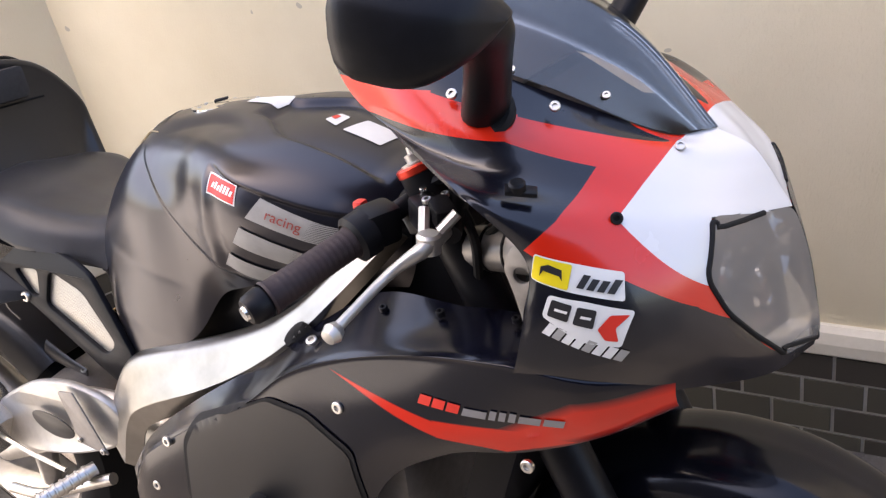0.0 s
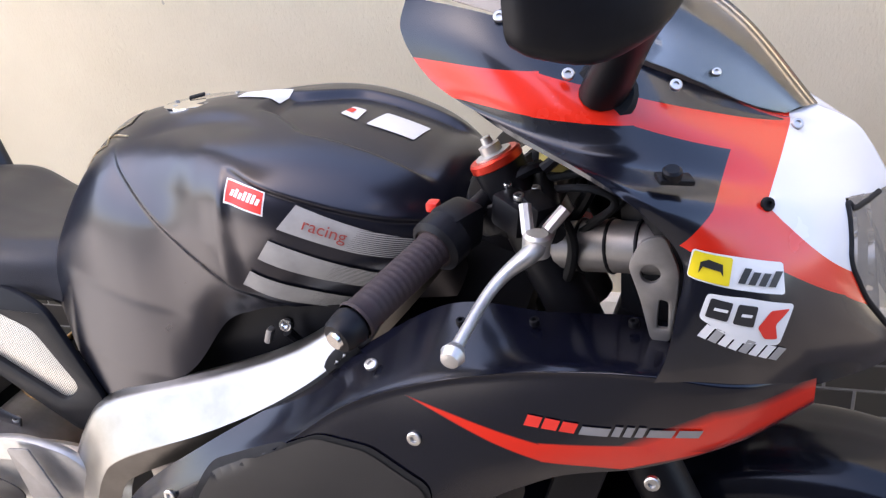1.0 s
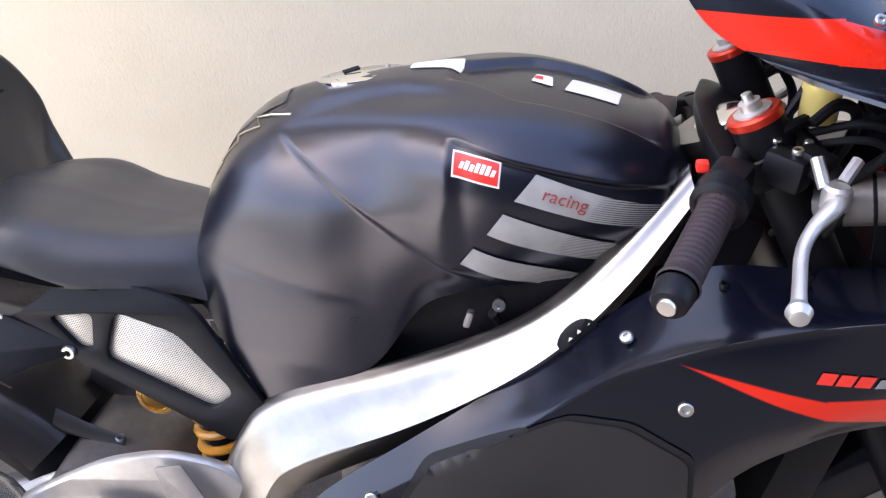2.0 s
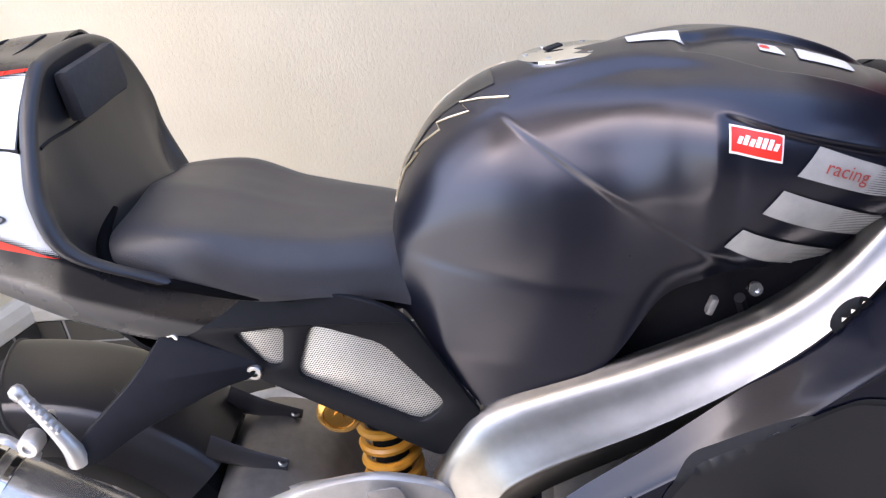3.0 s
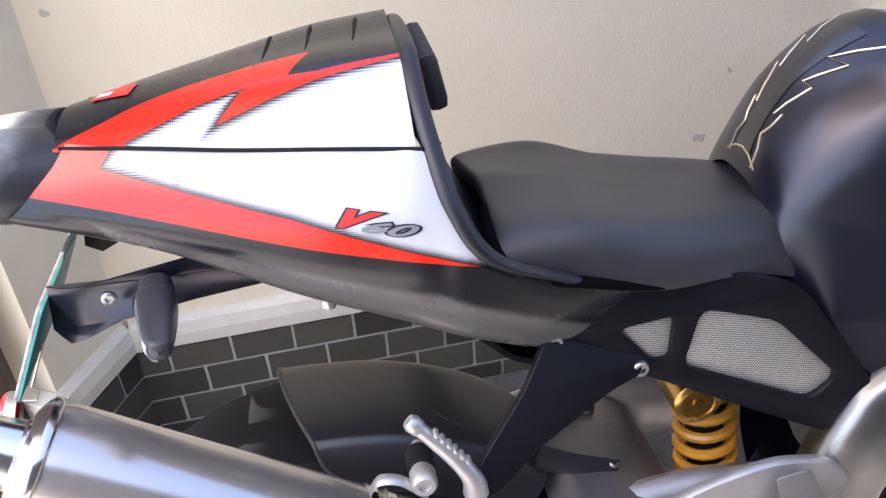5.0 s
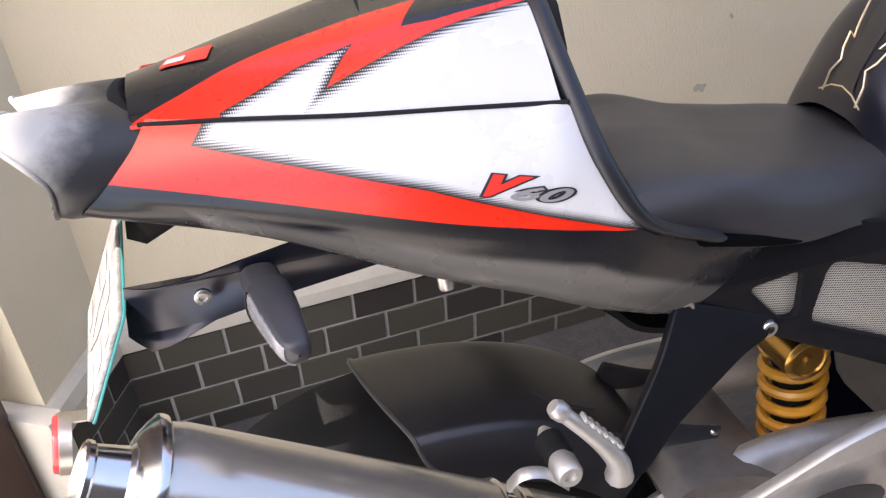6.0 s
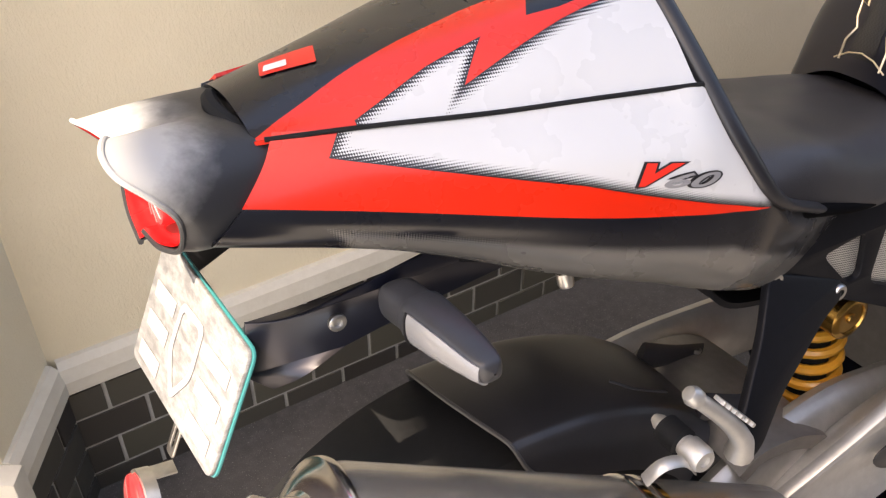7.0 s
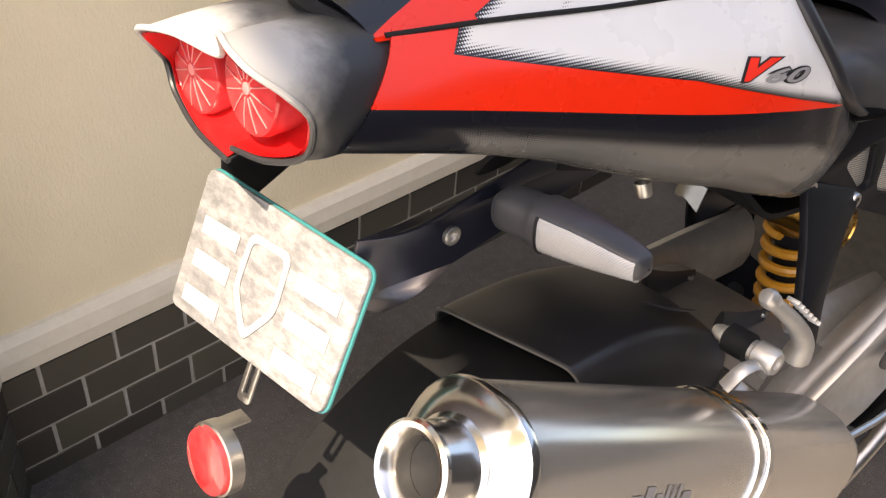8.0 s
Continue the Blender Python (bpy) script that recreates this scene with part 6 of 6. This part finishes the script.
for o in ([(0.874, 0.911), (0.945, 0.882), (1.012, 0.858), (1.027, 0.878), (0.960, 0.906), (0.895, 0.934)],
          [(0.846, 0.875), (0.905, 0.846), (0.970, 0.818), (0.984, 0.842), (0.920, 0.872), (0.863, 0.898)],
          [(0.815, 0.837), (0.865, 0.808), (0.915, 0.786), (0.934, 0.806), (0.882, 0.832), (0.831, 0.857)]):
    sticker("tank_stripe", tank_tree, o, FADESTRIPE, tank, "grey tank stripe fading into fine lines", 0.0022, step=0.006)
word = lay(letters("racing", 0.0185, 1.05, 0.3), tank_tree, (0.925, -0.375), (0.10, 1.0), (0.899, 0.911), 0.0034)
part("stripe_word", word, FADEDRED, tank, "small red word on the stripe")
for o, mt, lb in (([(0.915, -0.014), (0.972, -0.016), (0.976, 0.030), (0.922, 0.034)], WHITEPAINT, "white rectangle sticker"), ([(0.878, 0.000), (0.902, -0.010), (0.900, 0.026), (0.882, 0.030)], WHITEPAINT, "small white and red mark"), ([(0.880, 0.010), (0.890, 0.006), (0.890, 0.020), (0.882, 0.022)], REDPAINT, ""), ([(0.742, 0.004), (0.800, 0.000), (0.800, 0.042), (0.742, 0.042)], WHITEPAINT, "white rectangle sticker")):
    sticker("top_sticker", tank_tree, o, mt, tank, lb, 0.0012 if mt is WHITEPAINT else 0.0018, TOPWAY, -0.3, 0.008, 0.003, (0, 1), 1.0)
# filler cap with its key flap
hit, nor, _, _ = tank_tree.ray_cast(Vector((0.680, 0.034, 1.3)), Vector((0, 0, -1)))
nor = (nor + Vector((0, -0.1, 1.2))).normalized()
cap = part("filler_cap", turned(hit - nor * 0.004, nor, [(0, 0.054), (0.003, 0.054), (0.0045, 0.051), (0.0048, 0.032), (0.0062, 0.030), (0.0066, 0)], 48), CHROME, tank, "bright metal filler cap with a key slot")
part("key_slot", box(hit.x - 0.014, 0.034, hit.z + 0.0042, 0.020, 0.010, 0.003, 0.001, (0, -8, 30)), RUBBER, cap)
ca = nor.orthogonal().normalized()
cb = nor.cross(ca)
for k in range(6):
    a = k * math.pi / 3 + 0.3
    bolt("cap_screw", hit + nor * 0.0002 + ca * (math.cos(a) * 0.044) + cb * (math.sin(a) * 0.044), nor, 0.003, cap, STEEL, 0.0015)
# tank pad: dark weave with a gold outline
def pad_point(s, y, lift):
    prof = [(0.486, 0.842), (0.500, 0.885), (0.525, 0.920), (0.560, 0.950), (0.610, 0.975)]
    p = curve([(x, 0, z) for x, z in prof], 161)[round(s * 160)]
    d = Vector((0.75, 0, -0.66)) if s < 0.6 else Vector((0.4, 0, -0.92))
    hit, nor, _, _ = tank_tree.ray_cast(Vector((p.x, y, p.z)) - d * 0.12, d)
    if hit is None:
        return Vector((p.x, y, p.z))
    return hit - d * lift


m = Mat("carbon_weave", 0.3, 0, 0.5, 0.5)
ch = m.t.nodes.new("ShaderNodeTexChecker")
ch.inputs["Scale"].default_value = 500
m.link(m.co, ch.inputs["Vector"])
m.color(m.mix(ch.outputs["Fac"], (0.006, 0.006, 0.008), (0.016, 0.016, 0.018)))
WEAVE = m.m
ZIG = [(s_, y_ * 0.72) for s_, y_ in [(0.0, 0.036), (0.12, 0.036), (0.20, 0.026), (0.26, 0.035), (0.36, 0.040), (0.34, 0.026), (0.43, 0.034), (0.60, 0.048), (0.575, 0.030), (0.67, 0.040), (0.80, 0.058), (0.765, 0.028), (0.87, 0.046), (1.0, 0.070)]]
rows = [[pad_point(s, y * f, 0.0012) for f in (-1, -0.5, 0, 0.5, 1)] for s, y in ((0.03, 0.018), (0.12, 0.015), (0.3, 0.013), (0.55, 0.014), (0.8, 0.019), (0.95, 0.021))]
tpad = part("tank_pad", skin(rows, 24, 12), WEAVE, tank, "dark woven tank pad with a gold zigzag edge")
for sgn in (-1, 1):
    part("gold_edge", tube([pad_point(s, sgn * y, 0.0014) for s, y in ZIG], 0.0013, 6), PALEGOLD, tpad)
part("gold_edge", tube([pad_point(0.0, -0.032, 0.0014), pad_point(0.05, -0.016, 0.0014), pad_point(0.07, 0, 0.0014), pad_point(0.05, 0.016, 0.0014), pad_point(0.0, 0.032, 0.0014)], 0.0010, 6), PALEGOLD, tpad)

# nose: yellow and white sponsor foil, the outlined race mark, all without lettering
foil = sticker("sponsor_foil", nose_tree, [(1.2965, 0.9365), (1.3720, 0.9085), (1.3685, 0.9330), (1.3000, 0.9605)], WHITEPAINT, nose, "yellow and white sponsor foil", 0.0012, step=0.006, corner=0.003)
sticker("foil_yellow", nose_tree, [(1.2975, 0.9375), (1.3285, 0.9260), (1.3300, 0.9470), (1.3010, 0.9590)], YELLOW, foil, "", 0.0019, step=0.006, corner=0.002)
sticker("foil_mark", nose_tree, [(1.3050, 0.9400), (1.3080, 0.9450), (1.3210, 0.9390), (1.3235, 0.9345), (1.3225, 0.9440), (1.3120, 0.9500), (1.3060, 0.9490)], DARKINK, foil, "", 0.0026, step=0.006)
for k in range(4):
    x = 1.3345 + k * 0.0078
    z = 0.9275 - k * 0.0029
    sticker("foil_bar", nose_tree, quad_bar((x, z), (x + 0.0055, z - 0.002), 0.011 if k in (0, 3) else 0.009, 0.001), DARKINK, foil, "", 0.0026, step=0.006)
race = sticker("race_foil", nose_tree, [(1.3070, 0.9020), (1.3130, 0.9225), (1.3420, 0.9145), (1.3800, 0.8985), (1.3700, 0.8650), (1.3400, 0.8750)], WHITEPAINT, nose, "black and red race mark with a white outline", 0.0012, step=0.006, corner=0.004)
for o, mt in (([(1.3115, 0.9030), (1.3160, 0.9185), (1.3330, 0.9120), (1.3290, 0.8965)], DARKINK), ([(1.3330, 0.8945), (1.3370, 0.9105), (1.3520, 0.9050), (1.3490, 0.8880)], DARKINK), ([(1.3525, 0.8870), (1.3620, 0.8990), (1.3765, 0.8960), (1.3660, 0.8860), (1.3680, 0.8720), (1.3580, 0.8750)], REDPAINT)):
    sticker("race_block", nose_tree, o, mt, race, "", 0.0019, step=0.006, corner=0.002)
sticker("race_block", nose_tree, quad_bar((1.3180, 0.9080), (1.3285, 0.9045), 0.0025), WHITEPAINT, race, "", 0.0026, step=0.006)
sticker("race_block", nose_tree, quad_bar((1.3390, 0.9000), (1.3470, 0.8970), 0.0025), WHITEPAINT, race, "", 0.0026, step=0.006)
for k in range(8):
    x = 1.3065 + k * 0.0080
    z = 0.8875 - k * 0.0046
    sticker("race_bar", nose_tree, quad_bar((x, z - 0.002), (x + 0.0064, z - 0.0060), 0.0125, 0.001), STRIPEGREY if k % 3 == 1 else WHITEPAINT, race, "", 0.0012, step=0.006)

# side fairing: model mark as plain slanted bars
for k in range(3):
    x = 1.153 + k * 0.0165
    sticker("model_bar", flank_tree, quad_bar((x, 0.7690 - k * 0.0012), (x + 0.0140, 0.7680 - k * 0.0012), 0.0125, 0.004), REDPAINT, flank_r, "red slanted bar of the model mark", 0.0014, step=0.006)
for k, wd in enumerate((0.026, 0.007, 0.007, 0.007, 0.022, 0.020)):
    x = 1.204 + sum((0.026, 0.007, 0.007, 0.007, 0.022, 0.020)[:k]) + k * 0.0032
    sticker("model_bar", flank_tree, quad_bar((x, 0.7650), (x + wd, 0.7645), 0.0105 + 0.003 * (k in (1, 2, 3)), 0.004), GREYINK, flank_r, "grey slanted bar of the model mark", 0.0014, step=0.006)
# recessed lower panel with its rim
PANEL = [(0.742, 0.500), (0.758, 0.598), (0.785, 0.638), (0.925, 0.712), (0.985, 0.708), (1.045, 0.672), (1.045, 0.50)]
m = Mat("matt_panel", 0.5)
m.color(m.ramp(m.noise(10, 4), (0.3, (0.005, 0.0052, 0.0065)), (0.7, (0.008, 0.0082, 0.010))))
PANELM = m.m
rim = sticker("panel_rim", flank_tree, [(x + (0.006 if x > 0.9 else -0.006), z + 0.006) for x, z in PANEL], RUBBER, flank_r, "", 0.0020, step=0.008, corner=0.012)
sticker("lower_panel", flank_tree, PANEL, PANELM, flank_r, "matt grey panel set into the fairing", 0.0032, step=0.008, corner=0.012)
part("crash_bobbin", turned((0.885, -0.245, 0.545), (0, -1, 0), [(0, 0.020), (0.03, 0.020), (0.034, 0.026), (0.060, 0.026), (0.066, 0.022), (0.066, 0.012), (0.056, 0.010), (0.056, 0)], 24), RUBBER, bike, "black round crash bobbin")
# flat black oval painted for the shade in a recess where frame meets fairing
oval = []
for k in range(20):
    u, v = 0.023 * math.cos(k * 0.31416), 0.010 * math.sin(k * 0.31416)
    oval.append((0.935 + u * 0.78 - v * 0.62, 0.768 + u * 0.62 + v * 0.78))
sticker("frame_recess", tree_of(beam_r), oval, RUBBER, beam_r, "flat black oval painted as a shaded recess", 0.0040, step=0.008)

# tail: V60 mark, red label on the hump
side_tree = tree_of(side)
for nm, fat, mt, lift in (("letter_edge", 0.0021, DARKINK, 0.0010), ("model_letter", 0.0011, REDPAINT, 0.0018)):
    word = lay(letters("V", 0.0185, 2.0, 0.75, fat), side_tree, (0.97, -0.19), (0.10, 1.0), (0.0515, 0.9150), lift)
    part(nm, word, mt, side, "red letter V with a dark edge")
for nm, fat, mt, lift in (("letter_edge", 0.0012, DARKINK, 0.0010), ("model_letter", 0.0003, GREYINK, 0.0020)):
    word = lay(letters("60", 0.0130, 3.3, 0.5, fat), side_tree, (0.97, -0.19), (0.10, 1.0), (0.0740, 0.9085), lift)
    part(nm, word, mt, side, "grey number 60 with a dark edge")
lab = sticker("label", cover_tree, [(-0.150, -0.002), (-0.112, -0.018), (-0.104, 0.007), (-0.142, 0.023)], REDPAINT, cover, "red label with a white mark", 0.0012, TOPWAY, -0.3, 0.008, 0.002, (0, 1), 1.0)
sticker("label_bar", cover_tree, [(-0.146, 0.001), (-0.130, -0.006), (-0.127, 0.003), (-0.142, 0.010)], WHITEPAINT, lab, "", 0.0019, TOPWAY, -0.3, 0.008, 0.001, (0, 1), 1.0)

# footrest plate with its oval mark, rider's peg
heel = part("footrest_plate", slab([rounded([(0.225, 0.500), (0.305, 0.550), (0.380, 0.588), (0.455, 0.600), (0.520, 0.578), (0.552, 0.545), (0.528, 0.490), (0.440, 0.462), (0.327, 0.437), (0.225, 0.425)], 0.03)], lambda u, v, w: (u, -0.180 - 0.02 * math.sin((u - 0.2) * 9) - w, v), 0.016, 0.005), CASTALU, bike, "polished footrest plate with an oval mark")
part("oval_mark", slab([[(0.397 + 0.046 * math.cos(k * 0.2618), 0.511 + 0.021 * math.sin(k * 0.2618)) for k in range(24)]], lambda u, v, w: (u, -0.180 - 0.02 * math.sin((u - 0.2) * 9) - 0.0085 - w, v - (u - 0.397) * 0.15), 0.002, 0.0004), DARKINK, heel)
part("heel_guard", slab([rounded([(0.448, 0.590), (0.484, 0.595), (0.530, 0.492), (0.470, 0.500)], 0.006)], lambda u, v, w: (u, -0.214 - w, v), 0.003, 0.0008), DARKALU, heel, "flat grey heel guard")
for at in ((0.472, -0.216, 0.508), (0.522, -0.216, 0.500)):
    bolt("bolt", at, (0, -1, 0), 0.005, heel, STEEL, 0.004)
part("brake_rod", tube([(0.24, -0.222, 0.470), (0.34, -0.226, 0.452), (0.42, -0.224, 0.440)], 0.004, 8), STEEL, heel)
rp = part("rider_peg", tube([(0.462, -0.20, 0.440), (0.430, -0.29, 0.430)], [0.012, 0.011], 12), STEEL, heel, "ribbed steel rider's peg")
for k in range(7):
    f = 0.15 + k * 0.13
    p = Vector((0.462, -0.20, 0.440)).lerp(Vector((0.430, -0.29, 0.430)), f)
    part("peg_rib", turned(p, (-0.32, -0.9, -0.1), [(0, 0.011), (0.001, 0.0135), (0.004, 0.0135), (0.005, 0.011)], 12), STEEL, rp)
part("brake_pedal", tube([(0.50, -0.20, 0.430), (0.42, -0.215, 0.400), (0.30, -0.21, 0.345), (0.20, -0.20, 0.32)], 0.010, 10, 14), STEEL, bike)
part("swingarm_tube", tube([(0.50, -0.16, 0.52), (0.34, -0.14, 0.44), (0.10, -0.13, 0.33)], 0.024, 12, 14), CASTALU, bike)
# exhaust can: faded grey lettering kept as plain bars
can_tree = tree_of(exhaust)
for k, (h, wd) in enumerate(((0.018, 0.012), (0.024, 0.011), (0.018, 0.008), (0.024, 0.004), (0.024, 0.004), (0.024, 0.004), (0.018, 0.012))):
    d0 = 0.115 + sum((0.012, 0.011, 0.008, 0.004, 0.004, 0.004, 0.012)[:k]) + k * 0.004
    o = []
    for dd, hh in ((0, 0), (wd, 0), (wd, h), (0, h)):
        p = EX[0] + ax * (d0 + dd) + upv * (hh + 0.002)
        o.append((p.x, p.z))
    sticker("can_bar", can_tree, o, GREYINK, exhaust, "faded grey bar of the can's mark", 0.0008, step=0.006)

# ---- unseen helpers that shape light and reflections, and the tiles ----
def shade_slab(name, plan, z0, z1):
    b = bmesh.new()
    lo, hi = ([b.verts.new((x, y, z)) for x, y in plan] for z in (z0, z1))
    k = len(plan)
    for a in range(k):
        b.faces.new((lo[a], lo[(a + 1) % k], hi[(a + 1) % k], hi[a]))
    b.faces.new(lo[::-1])
    b.faces.new(hi)
    bmesh.ops.recalc_face_normals(b, faces=b.faces[:])
    return tagged(part(name, b, RENDER, smooth=False), "unseen slab added overhead to keep the sun off the bike", "ceiling", kind="structure")


# slab added out of view; its rear edge leaves only the tail in sun
shade_slab("ceiling", [(-2.76, -0.66), (-2.60, -0.394), (-2.524, -0.264), (-2.50, -0.164), (-2.456, -0.046), (-3.3, -0.046), (-3.3, WALL_Y + 0.2), (-0.35, WALL_Y + 0.2), (-0.35, -0.66)], 5.0, 5.15)
# wall added out of view to darken what the black paint reflects
UNSEENWALL = plain("unseen_dark_wall", (0.05, 0.045, 0.042), 0.85, 0, 0.3, 9, 0.4)
tagged(wall_box("wall_south", -2.6, 16, -5.2, -5.0, 0.0, 6.5, UNSEENWALL), "unseen dark brown wall added opposite to darken reflections", "wall")
# unseen sheet added over the ground, dark to keep the bike's reflections dark
bm = bmesh.new()
bmesh.ops.create_grid(bm, x_segments=2, y_segments=2, size=1.0)
for v in bm.verts:
    v.co = Vector((v.co.x * 14, v.co.y * 5 - 5.6, 0.004))
tagged(part("pavement", bm, DARKSHEET), "unseen dark ground sheet added in front to darken reflections", "driveway", kind="structure")
# pale slabs added out of view to brighten reflections on the tank
PALE = plain("unseen_pale_ground", (0.52, 0.50, 0.465), 0.9, 0, 0.15, 5, 0.4)
tagged(wall_box("pavement_west", -14, -1.1, -4.9, 6.0, -0.02, 0.012, PALE, 0.004), "unseen pale ground added to the west to brighten reflections", "pavement")
tagged(wall_box("pavement_slab", -1.1, -0.40, -4.9, -0.34, -0.02, 0.012, PALE, 0.004), "unseen pale slab added beside the bike to brighten reflections", "pavement")
lay_tiles(foot, CORNER - Vector((0, 0.001, 0)), Vector((1, 0, 0)), Vector((0, -1, 0)), 2.6)
lay_tiles(west_foot, CORNER + nrm * 0.001, RETURN, nrm, RET_LEN)
